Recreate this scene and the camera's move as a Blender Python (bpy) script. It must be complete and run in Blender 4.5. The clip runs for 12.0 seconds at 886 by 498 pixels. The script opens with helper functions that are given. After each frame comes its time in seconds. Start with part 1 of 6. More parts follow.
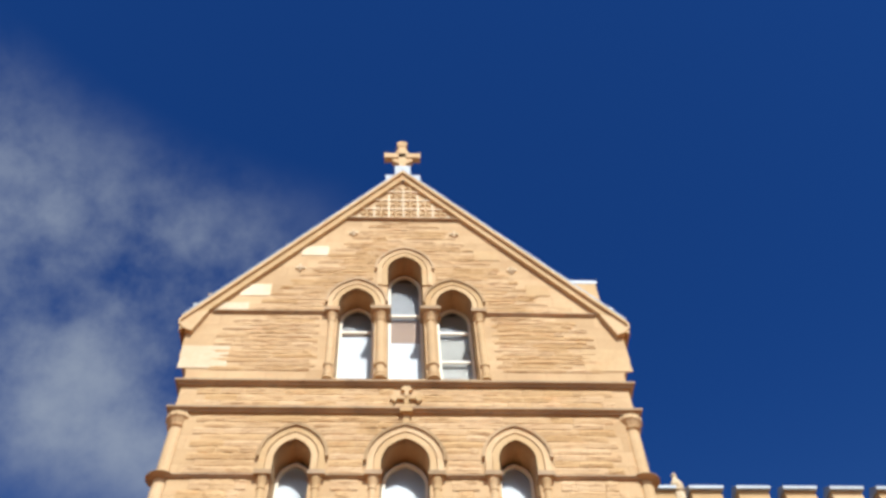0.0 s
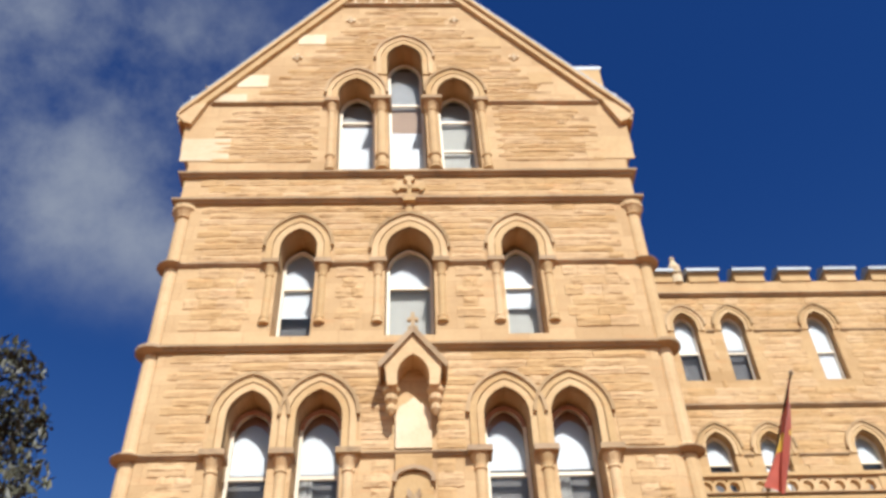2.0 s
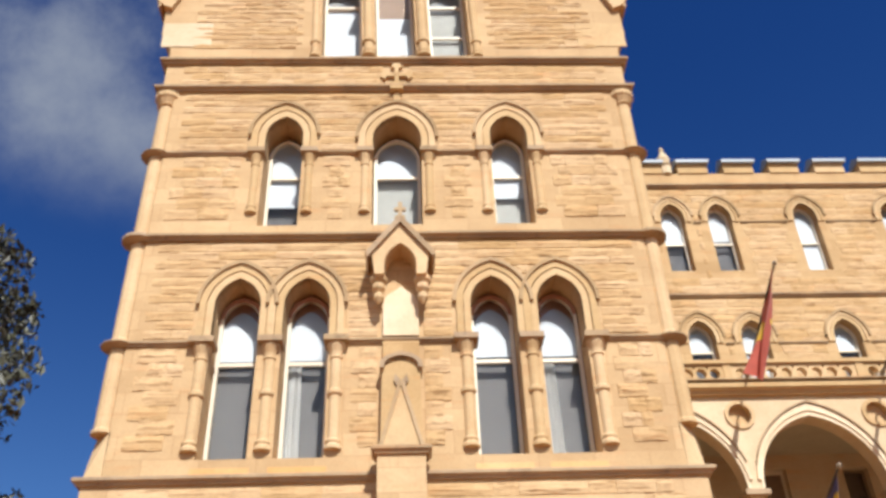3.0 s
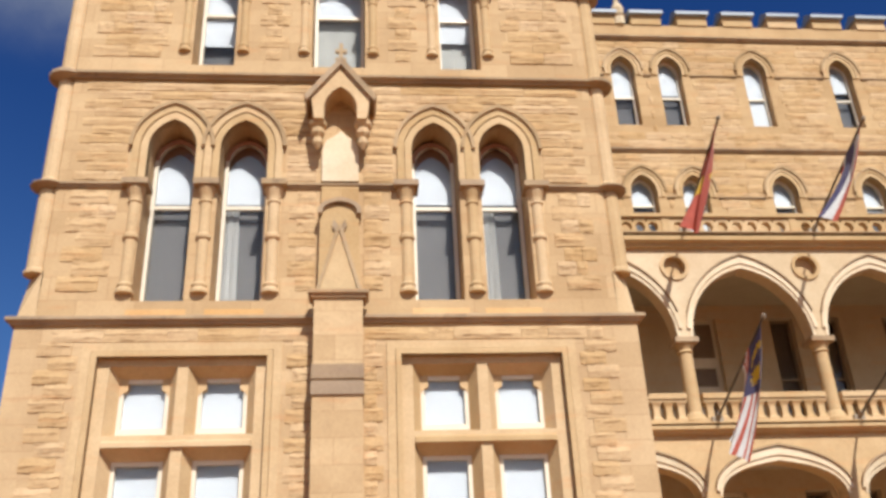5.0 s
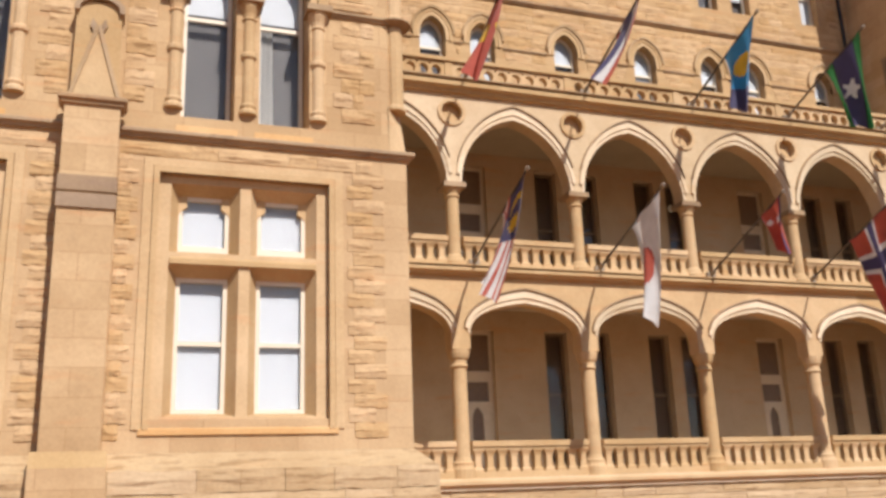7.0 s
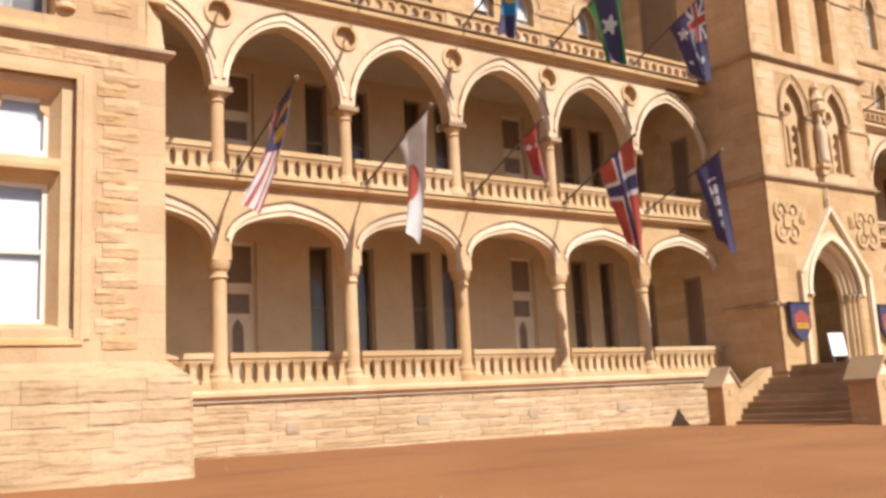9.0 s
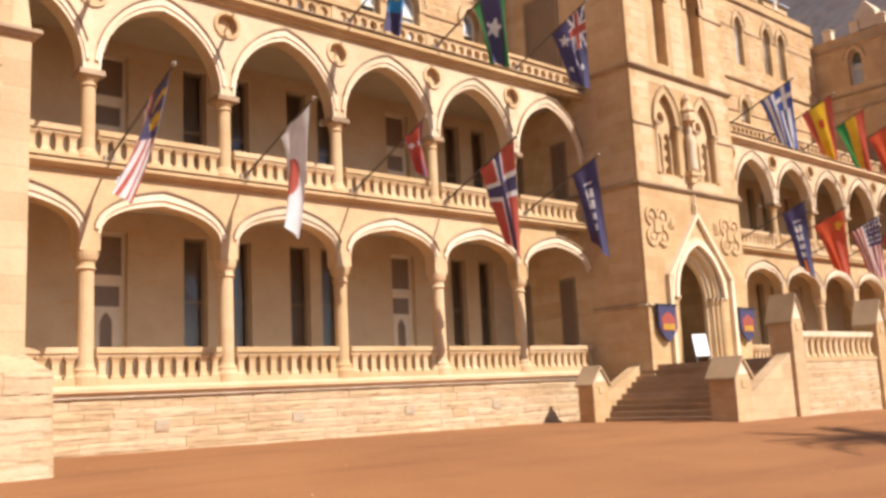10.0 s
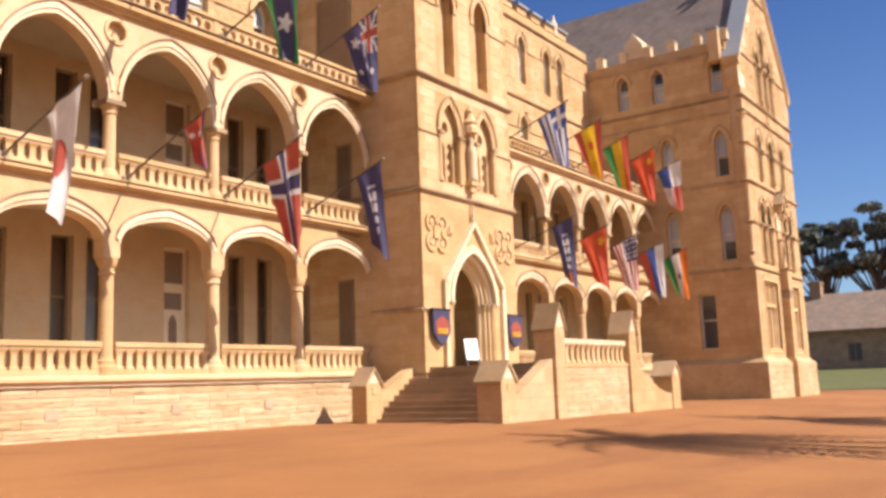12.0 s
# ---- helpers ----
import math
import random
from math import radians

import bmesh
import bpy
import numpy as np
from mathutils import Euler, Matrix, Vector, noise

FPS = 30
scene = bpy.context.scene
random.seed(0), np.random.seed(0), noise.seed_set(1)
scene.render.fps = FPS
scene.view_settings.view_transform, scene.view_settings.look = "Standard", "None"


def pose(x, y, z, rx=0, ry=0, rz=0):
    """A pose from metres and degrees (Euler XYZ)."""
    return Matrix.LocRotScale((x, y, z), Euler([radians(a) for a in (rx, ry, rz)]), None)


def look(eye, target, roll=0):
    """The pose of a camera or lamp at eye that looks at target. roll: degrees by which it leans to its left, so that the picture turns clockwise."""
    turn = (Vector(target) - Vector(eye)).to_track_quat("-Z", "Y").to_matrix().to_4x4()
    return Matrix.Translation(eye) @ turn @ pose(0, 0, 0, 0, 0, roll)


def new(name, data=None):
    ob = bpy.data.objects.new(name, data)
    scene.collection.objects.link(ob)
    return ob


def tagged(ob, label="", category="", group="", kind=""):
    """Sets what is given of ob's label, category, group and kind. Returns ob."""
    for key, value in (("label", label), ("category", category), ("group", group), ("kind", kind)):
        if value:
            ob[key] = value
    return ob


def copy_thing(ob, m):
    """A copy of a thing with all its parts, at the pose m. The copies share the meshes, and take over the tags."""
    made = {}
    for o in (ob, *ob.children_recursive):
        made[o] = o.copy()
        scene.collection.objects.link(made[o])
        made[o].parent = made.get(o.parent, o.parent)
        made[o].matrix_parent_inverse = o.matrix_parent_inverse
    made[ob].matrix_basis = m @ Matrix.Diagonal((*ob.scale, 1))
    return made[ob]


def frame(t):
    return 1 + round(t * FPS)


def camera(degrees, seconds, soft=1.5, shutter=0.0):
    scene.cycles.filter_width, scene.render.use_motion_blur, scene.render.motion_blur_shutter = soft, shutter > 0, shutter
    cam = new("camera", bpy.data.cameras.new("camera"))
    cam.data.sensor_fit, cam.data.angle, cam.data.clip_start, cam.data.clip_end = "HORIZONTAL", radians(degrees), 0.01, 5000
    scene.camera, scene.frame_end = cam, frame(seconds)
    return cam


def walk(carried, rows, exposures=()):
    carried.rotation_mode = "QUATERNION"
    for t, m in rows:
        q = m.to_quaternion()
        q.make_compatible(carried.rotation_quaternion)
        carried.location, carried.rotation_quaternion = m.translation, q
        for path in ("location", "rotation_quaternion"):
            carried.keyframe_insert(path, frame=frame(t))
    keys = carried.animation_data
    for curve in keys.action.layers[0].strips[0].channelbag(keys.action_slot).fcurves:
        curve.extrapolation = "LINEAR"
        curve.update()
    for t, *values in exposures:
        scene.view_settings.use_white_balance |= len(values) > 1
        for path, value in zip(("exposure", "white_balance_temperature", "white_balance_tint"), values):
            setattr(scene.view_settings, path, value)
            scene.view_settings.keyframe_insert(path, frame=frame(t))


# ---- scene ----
cam = camera(51.7, 12.0, soft=3.3)
PATH = [
    (0, (0.098, -14.729, 0.897), (0.164, -13.599, 2.546), -2.0),
    (0.5, (0.097, -14.697, 0.898), (0.17, -13.472, 2.477), -2.5),
    (1, (0.098, -14.665, 0.899), (0.162, -13.347, 2.402), -2.2),
    (1.5, (0.101, -14.637, 0.9), (0.177, -13.236, 2.325), -2.5),
    (2, (0.11, -14.613, 0.901), (0.172, -13.143, 2.255), -2.2),
    (2.5, (0.129, -14.589, 0.901), (0.195, -13.045, 2.169), -2.2),
    (3, (0.159, -14.565, 0.901), (0.241, -12.945, 2.071), -2.3),
    (3.2, (0.177, -14.554, 0.901), (0.261, -12.907, 2.032), -2.1),
    (4.8, (0.357, -14.449, 0.907), (0.51, -12.679, 1.826), -2.3),
    (5, (0.382, -14.435, 0.907), (0.567, -12.652, 1.795), -2.6),
    (5.5, (0.446, -14.398, 0.908), (0.712, -12.594, 1.728), -2.5),
    (6, (0.512, -14.365, 0.909), (0.912, -12.549, 1.647), -2.7),
    (6.5, (0.572, -14.337, 0.911), (1.118, -12.518, 1.538), -2.6),
    (7, (0.625, -14.312, 0.911), (1.283, -12.501, 1.445), -2.2),
    (7.5, (0.671, -14.295, 0.91), (1.451, -12.511, 1.368), -2.0),
    (7.7, (0.687, -14.292, 0.91), (1.51, -12.522, 1.346), -1.9),
    (9.3, (0.79, -14.295, 0.902), (1.962, -12.705, 1.215), -3.1),
    (9.5, (0.8, -14.298, 0.901), (2.011, -12.737, 1.213), -3.1),
    (10, (0.819, -14.309, 0.901), (2.136, -12.836, 1.212), -2.8),
    (10.5, (0.836, -14.32, 0.901), (2.251, -12.943, 1.22), -2.8),
    (11, (0.851, -14.33, 0.901), (2.346, -13.039, 1.217), -2.6),
    (11.5, (0.861, -14.338, 0.9), (2.425, -13.129, 1.207), -2.1),
    (12, (0.868, -14.344, 0.899), (2.499, -13.223, 1.192), -2.0),
]
walk(cam, [(t, look(eye, target, roll)) for t, eye, target, roll in PATH], [(0, 0.46, 5850, 6), (0.5, 0.26, 5980, 6), (1.1, 0.42, 6020, 7), (2.5, 0.44, 6050, 8), (5.0, 0.22, 6080, 9), (6.5, 0.07, 6260, 13), (7.5, 0.17, 6270, 15), (9.5, 0.55, 6300, 16), (10.5, 0.65, 6430, 18), (12, 0.77, 6740, 19)])

# ---- world, sun ----
SUN_AZ, SUN_EL = 14.0, 44.0          # degrees towards +x from the facade's normal, and above the horizon
sun_dir = Vector((math.sin(radians(SUN_AZ)) * math.cos(radians(SUN_EL)),
                  -math.cos(radians(SUN_AZ)) * math.cos(radians(SUN_EL)), math.sin(radians(SUN_EL))))
sun = new("sun", bpy.data.lights.new("sun", "SUN"))
sun.data.energy, sun.data.angle, sun.data.color = 5.0, radians(0.53), (1.0, 0.95, 0.86)
sun.matrix_world = look(sun_dir * 60, (0, 0, 0))

world = bpy.data.worlds.new("sky")
scene.world = world
world.use_nodes = True
wn, wl = world.node_tree.nodes, world.node_tree.links
wn.clear()
w_out, w_bg, w_sky = wn.new("ShaderNodeOutputWorld"), wn.new("ShaderNodeBackground"), wn.new("ShaderNodeTexSky")
w_sky.sky_type, w_sky.sun_disc = "NISHITA", False
w_sky.sun_elevation, w_sky.sun_rotation = radians(SUN_EL), radians(180 - SUN_AZ)
w_sky.air_density, w_sky.dust_density, w_sky.ozone_density = 1.0, 0.2, 3.0
w_bg.inputs["Strength"].default_value = 0.067
w_tc, w_n = wn.new("ShaderNodeTexCoord"), wn.new("ShaderNodeTexNoise")
w_n.inputs["Scale"].default_value, w_n.inputs["Detail"].default_value, w_n.inputs["Roughness"].default_value = 4.2, 7, 0.6
w_map = wn.new("ShaderNodeMapping")
w_map.inputs["Location"].default_value = (0.35, 0.1, 0.62)
wl.new(w_tc.outputs["Generated"], w_map.inputs["Vector"])
wl.new(w_map.outputs[0], w_n.inputs["Vector"])


def w_range(src, a, b, lo=0.0, hi=1.0):
    n = wn.new("ShaderNodeMapRange")
    n.interpolation_type = "SMOOTHSTEP"
    for k, v in zip(("From Min", "From Max", "To Min", "To Max"), (a, b, lo, hi)):
        n.inputs[k].default_value = v
    wl.new(src, n.inputs["Value"])
    return n.outputs["Result"]


def w_mul(a, b):
    n = wn.new("ShaderNodeMath")
    n.operation = "MULTIPLY"
    wl.new(a, n.inputs[0]), wl.new(b, n.inputs[1])
    return n.outputs[0]


w_sep = wn.new("ShaderNodeSeparateXYZ")
wl.new(w_tc.outputs["Generated"], w_sep.inputs[0])
# thin cloud high over the left of the gabled front
cloud = w_mul(w_mul(w_range(w_n.outputs["Fac"], 0.34, 0.68), w_range(w_sep.outputs["X"], -0.02, -0.2)),
              w_mul(w_range(w_sep.outputs["Z"], 0.56, 0.66, 0.0, 0.8), w_range(w_sep.outputs["Z"], 0.80, 0.87, 1.0, 0.0)))
# deep blue away from the sun, paler towards it and low down
w_tint, w_low, w_side = wn.new("ShaderNodeMix"), wn.new("ShaderNodeMix"), wn.new("ShaderNodeMix")
for n, a, b in ((w_low, (0.70, 0.90, 1.12, 1), (0.19, 0.44, 0.92, 1)), (w_side, (1.5, 1.45, 1.35, 1), (1, 1, 1, 1))):
    n.data_type = "RGBA"
    n.inputs["A"].default_value, n.inputs["B"].default_value = a, b
wl.new(w_range(w_sep.outputs["Z"], 0.05, 0.75), w_low.inputs["Factor"])
wl.new(w_range(w_sep.outputs["Y"], -0.5, 0.1), w_side.inputs["Factor"])
wl.new(w_low.outputs["Result"], w_side.inputs["B"])
w_tint.data_type, w_tint.blend_type = "RGBA", "MULTIPLY"
w_tint.inputs["Factor"].default_value = 1.0
wl.new(w_sky.outputs[0], w_tint.inputs["A"])
wl.new(w_side.outputs["Result"], w_tint.inputs["B"])
w_mix = wn.new("ShaderNodeMix")
w_mix.data_type = "RGBA"
w_mix.inputs["B"].default_value = (3.9, 4.15, 4.7, 1)
wl.new(cloud, w_mix.inputs["Factor"])
wl.new(w_tint.outputs["Result"], w_mix.inputs["A"])
wl.new(w_mix.outputs["Result"], w_bg.inputs["Color"])
wl.new(w_bg.outputs[0], w_out.inputs[0])


# ---- materials ----
def mat_base(name):
    m = bpy.data.materials.new(name)
    m.use_nodes = True
    nt = m.node_tree
    return m, nt, nt.nodes["Principled BSDF"]


def nd(nt, kind, **values):
    n = nt.nodes.new(kind)
    for k, v in values.items():
        n.inputs[k.replace("_", " ")].default_value = v
    return n


def mixc(nt, a, b, fac, blend="MIX"):
    n = nt.nodes.new("ShaderNodeMix")
    n.data_type, n.blend_type = "RGBA", blend
    for sock, v in (("A", a), ("B", b), ("Factor", fac)):
        if isinstance(v, (tuple, float, int)):
            n.inputs[sock].default_value = v
        else:
            nt.links.new(v, n.inputs[sock])
    return n.outputs["Result"]


def maprange(nt, src, a, b, lo, hi):
    n = nd(nt, "ShaderNodeMapRange", From_Min=a, From_Max=b, To_Min=lo, To_Max=hi)
    nt.links.new(src, n.inputs["Value"])
    return n.outputs["Result"]


def stone(name, light, dark, stain=(0.30, 0.20, 0.12), rough=0.9, bump=0.5, fine=22.0, stains=0.35, joints=None, vary=0.35, tint=(0.62, 0.30, 0.12), fissures=0.0):
    """Sandstone: two tones in broad patches, iron bands, fine grain, grime, and a tone of its own for each piece."""
    m, nt, b = mat_base(name)
    geo, info = nt.nodes.new("ShaderNodeNewGeometry"), nt.nodes.new("ShaderNodeObjectInfo")
    pos = geo.outputs["Position"]
    big = nd(nt, "ShaderNodeTexNoise", Scale=0.8, Detail=4.0, Roughness=0.6)
    mid = nd(nt, "ShaderNodeTexNoise", Scale=3.7, Detail=5.0, Roughness=0.65)
    small = nd(nt, "ShaderNodeTexNoise", Scale=fine, Detail=6.0, Roughness=0.7)
    stretch = nd(nt, "ShaderNodeMapping", Scale=(0.7, 0.7, 4.0))
    bands = nd(nt, "ShaderNodeTexNoise", Scale=1.4, Detail=4.0, Roughness=0.6)
    nt.links.new(pos, stretch.inputs["Vector"])
    nt.links.new(stretch.outputs[0], bands.inputs["Vector"])
    for n in (big, mid, small):
        nt.links.new(pos, n.inputs["Vector"])
    col = mixc(nt, (*dark, 1), (*light, 1), maprange(nt, big.outputs["Fac"], 0.35, 0.65, 0, 1))
    col = mixc(nt, col, (*tint, 1), maprange(nt, bands.outputs["Fac"], 0.56, 0.72, 0, 0.35))
    col = mixc(nt, col, (*stain, 1), maprange(nt, mid.outputs["Fac"], 0.56, 0.78, 0, stains))
    col = mixc(nt, col, (0.5, 0.42, 0.34, 1), maprange(nt, small.outputs["Fac"], 0.35, 0.75, 0, 0.35), "MULTIPLY")
    pick = nt.nodes.new("ShaderNodeMath")
    pick.operation = "ADD"
    nt.links.new(info.outputs["Random"], pick.inputs[0])
    nt.links.new(geo.outputs["Random Per Island"], pick.inputs[1])
    frac = nt.nodes.new("ShaderNodeMath")
    frac.operation = "FRACT"
    nt.links.new(pick.outputs[0], frac.inputs[0])
    hsv = nd(nt, "ShaderNodeHueSaturation")
    nt.links.new(col, hsv.inputs["Color"])
    nt.links.new(maprange(nt, frac.outputs[0], 0, 1, 1 - vary * 0.55, 1 + vary * 0.45), hsv.inputs["Value"])
    nt.links.new(maprange(nt, frac.outputs[0], 0, 1, 1.06, 0.94), hsv.inputs["Saturation"])
    col = hsv.outputs["Color"]
    height = mixc(nt, small.outputs["Fac"], mid.outputs["Fac"], 0.5)
    if fissures:
        # bedding planes of the split face: thin level cracks
        flat = nd(nt, "ShaderNodeMapping", Scale=(1.0, 1.0, 9.0))
        crack = nd(nt, "ShaderNodeTexNoise", Scale=1.9, Detail=4.0, Roughness=0.6)
        nt.links.new(pos, flat.inputs["Vector"]), nt.links.new(flat.outputs[0], crack.inputs["Vector"])
        col = mixc(nt, col, (0.45, 0.36, 0.27, 1), maprange(nt, crack.outputs["Fac"], 0.44, 0.36, 0, fissures), "MULTIPLY")
        height = mixc(nt, height, crack.outputs["Fac"], 0.7)
    if joints:
        # fine mason's joints between dressed blocks, on the plane of the wall
        sep, com = nt.nodes.new("ShaderNodeSeparateXYZ"), nt.nodes.new("ShaderNodeCombineXYZ")
        add = nt.nodes.new("ShaderNodeMath")
        nt.links.new(pos, sep.inputs[0])
        nt.links.new(sep.outputs["X"], add.inputs[0]), nt.links.new(sep.outputs["Y"], add.inputs[1])
        nt.links.new(add.outputs[0], com.inputs["X"]), nt.links.new(sep.outputs["Z"], com.inputs["Y"])
        br = nd(nt, "ShaderNodeTexBrick", Scale=1.0, Mortar_Size=0.006, Mortar_Smooth=0.3, Brick_Width=joints[0], Row_Height=joints[1],
                Color1=(1, 1, 1, 1), Color2=(0.80, 0.76, 0.70, 1), Mortar=(0.62, 0.52, 0.42, 1))
        nt.links.new(com.outputs[0], br.inputs["Vector"])
        col = mixc(nt, col, br.outputs["Color"], 0.75, "MULTIPLY")
    nt.links.new(col, b.inputs["Base Color"])
    b.inputs["Roughness"].default_value = rough
    b.inputs["Specular IOR Level"].default_value = 0.25
    bp = nd(nt, "ShaderNodeBump", Strength=bump, Distance=0.03)
    nt.links.new(height, bp.inputs["Height"])
    nt.links.new(bp.outputs[0], b.inputs["Normal"])
    return m


def plain(name, color, rough=0.6, metal=0.0, grain=8.0, amount=0.25, bump=0.1):
    m, nt, b = mat_base(name)
    geo = nt.nodes.new("ShaderNodeNewGeometry")
    a, c = nd(nt, "ShaderNodeTexNoise", Scale=grain, Detail=5.0), nd(nt, "ShaderNodeTexNoise", Scale=grain * 0.13, Detail=3.0)
    for n in (a, c):
        nt.links.new(geo.outputs["Position"], n.inputs["Vector"])
    dim = tuple(v * 0.6 for v in color)
    col = mixc(nt, (*color, 1), (*dim, 1), maprange(nt, a.outputs["Fac"], 0.4, 0.75, 0, amount))
    col = mixc(nt, col, (*dim, 1), maprange(nt, c.outputs["Fac"], 0.45, 0.75, 0, amount))
    nt.links.new(col, b.inputs["Base Color"])
    b.inputs["Roughness"].default_value, b.inputs["Metallic"].default_value = rough, metal
    if bump:
        bp = nd(nt, "ShaderNodeBump", Strength=bump, Distance=0.02)
        nt.links.new(a.outputs["Fac"], bp.inputs["Height"])
        nt.links.new(bp.outputs[0], b.inputs["Normal"])
    return m


ROCK = stone("rock_faced_sandstone", (0.61, 0.415, 0.225), (0.51, 0.33, 0.165), bump=0.9, vary=0.10, fissures=0.75)
ASHLAR = stone("dressed_sandstone", (0.62, 0.43, 0.235), (0.52, 0.345, 0.18), bump=0.25, stains=0.2, joints=(0.95, 0.42), vary=0.1)
TRIM = stone("moulded_sandstone", (0.62, 0.435, 0.24), (0.52, 0.35, 0.18), bump=0.2, stains=0.25, vary=0.2)
WASHED = stone("orange_washed_sill_stone", (0.70, 0.45, 0.215), (0.62, 0.36, 0.15), stain=(0.55, 0.28, 0.10), bump=0.2, stains=0.3, vary=0.1)
STRING = stone("weathered_string_stone", (0.46, 0.325, 0.195), (0.31, 0.215, 0.135), stain=(0.12, 0.09, 0.07), bump=0.35, stains=0.7, vary=0.3)
DRIP = stone("drip_mould_stone", (0.50, 0.35, 0.20), (0.38, 0.26, 0.145), bump=0.3, stains=0.45, vary=0.3)
PALE = stone("pale_sandstone", (0.76, 0.63, 0.45), (0.66, 0.51, 0.33), bump=0.2, stains=0.2, vary=0.3, tint=(0.62, 0.42, 0.22))
PLINTH = stone("plinth_sandstone", (0.585, 0.425, 0.25), (0.49, 0.34, 0.19), stain=(0.40, 0.31, 0.21), bump=0.9, vary=0.14, tint=(0.58, 0.36, 0.18), fissures=0.55)
SPANDREL = stone("arcade_spandrel_stone", (0.68, 0.53, 0.345), (0.58, 0.43, 0.265), bump=0.2, stains=0.25, vary=0.2, tint=(0.60, 0.40, 0.21))
TOWERSTONE = stone("tower_sandstone", (0.63, 0.45, 0.26), (0.54, 0.37, 0.20), bump=0.35, stains=0.25, vary=0.12)
RENDER = stone("veranda_back_wall_render", (0.57, 0.435, 0.29), (0.50, 0.375, 0.24), bump=0.15, stains=0.2, vary=0.1)
CEIL = plain("veranda_soffit_boards", (0.42, 0.33, 0.22), 0.7)
SLATE = stone("grey_slate", (0.20, 0.19, 0.20), (0.13, 0.125, 0.135), stain=(0.26, 0.23, 0.2), rough=0.6, bump=0.3, vary=0.5, tint=(0.17, 0.15, 0.16), joints=(0.3, 0.2))
LEADM = plain("grey_lead_flashing", (0.30, 0.32, 0.35), 0.6, 0.2)
FRAME = plain("brown_window_paint", (0.26, 0.18, 0.11), 0.5)
ROOFB = stone("brown_grey_slate", (0.30, 0.25, 0.22), (0.22, 0.185, 0.165), rough=0.7, bump=0.3, vary=0.4, joints=(0.3, 0.2))
ROOFH = stone("warm_brown_slate", (0.36, 0.28, 0.225), (0.28, 0.215, 0.17), rough=0.8, bump=0.3, vary=0.3, joints=(0.3, 0.2))
PAINT = plain("cream_window_paint", (0.72, 0.63, 0.49), 0.45, amount=0.12)
BLIND = plain("white_roller_blind", (0.45, 0.46, 0.48), 0.8, amount=0.05, bump=0.0)
# greys of the window panes; the first two hold reflections put into colour
SHADE = plain("grey_window_shade", (0.24, 0.24, 0.245), 0.8, amount=0.3)
DUSTSHADE = plain("dusty_grey_shade", (0.125, 0.115, 0.108), 0.8, amount=0.25)
PALESHADE = plain("pale_grey_shade", (0.33, 0.32, 0.29), 0.8, amount=0.2)
CURTAIN = plain("pale_curtain", (0.55, 0.53, 0.5), 0.9, amount=0.2)
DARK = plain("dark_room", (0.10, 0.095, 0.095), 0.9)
BAND = stone("brown_grey_band_stone", (0.40, 0.28, 0.175), (0.28, 0.195, 0.125), stain=(0.46, 0.34, 0.23), bump=0.4, stains=0.5, vary=0.2, tint=(0.3, 0.2, 0.16))
REDBROWN = plain("red_brown_lintel_board", (0.36, 0.16, 0.09), 0.7)
HEM = plain("muted_brown_hem", (0.27, 0.185, 0.13), 0.8)
WOODDOOR = plain("dark_varnished_door", (0.07, 0.04, 0.025), 0.35)
VENT = stone("grey_vent_stone", (0.54, 0.44, 0.31), (0.45, 0.35, 0.24), bump=0.5, stains=0.4, vary=0.15)
DOORPAINT = plain("faded_cream_door_paint", (0.68, 0.57, 0.43), 0.6, amount=0.25)
DUSKGLASS = plain("brown_window_shade", (0.20, 0.13, 0.085), 0.35, amount=0.4)
IRON = plain("black_iron", (0.03, 0.03, 0.032), 0.5, 0.5)
POLE = plain("dark_flagpole_wood", (0.09, 0.07, 0.055), 0.5)
STEEL = plain("dull_painted_bracket", (0.30, 0.24, 0.18), 0.6, 0.2)
BARK = plain("grey_brown_bark", (0.12, 0.09, 0.065), 0.9, amount=0.5, bump=0.6)
GRASS = plain("dry_lawn_grass", (0.11, 0.115, 0.03), 0.9, grain=3.0, amount=0.5)
WHITE = plain("white_board", (0.85, 0.85, 0.83), 0.5, amount=0.05)
LAMP = plain("white_lamp_glass", (0.8, 0.78, 0.7), 0.2, amount=0.02)


def glass_mat():
    m, nt, b = mat_base("window_glass")
    b.inputs["Base Color"].default_value = (0.9, 0.93, 0.95, 1)
    b.inputs["Roughness"].default_value, b.inputs["IOR"].default_value = 0.02, 1.5
    b.inputs["Transmission Weight"].default_value = 1.0
    return m


GLASS = glass_mat()


def leaf_mat(name, color):
    m, nt, b = mat_base(name)
    geo = nt.nodes.new("ShaderNodeNewGeometry")
    hsv = nd(nt, "ShaderNodeHueSaturation", Color=(*color, 1))
    nt.links.new(maprange(nt, geo.outputs["Random Per Island"], 0, 1, 0.5, 1.5), hsv.inputs["Value"])
    nt.links.new(maprange(nt, geo.outputs["Random Per Island"], 0, 1, 0.47, 0.52), hsv.inputs["Hue"])
    nt.links.new(hsv.outputs[0], b.inputs["Base Color"])
    b.inputs["Roughness"].default_value = 0.55
    return m


LEAF = leaf_mat("olive_foliage", (0.05, 0.048, 0.028))
# distance haze put into the leaf colour as a paler tone; palms share it
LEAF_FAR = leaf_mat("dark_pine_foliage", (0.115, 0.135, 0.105))


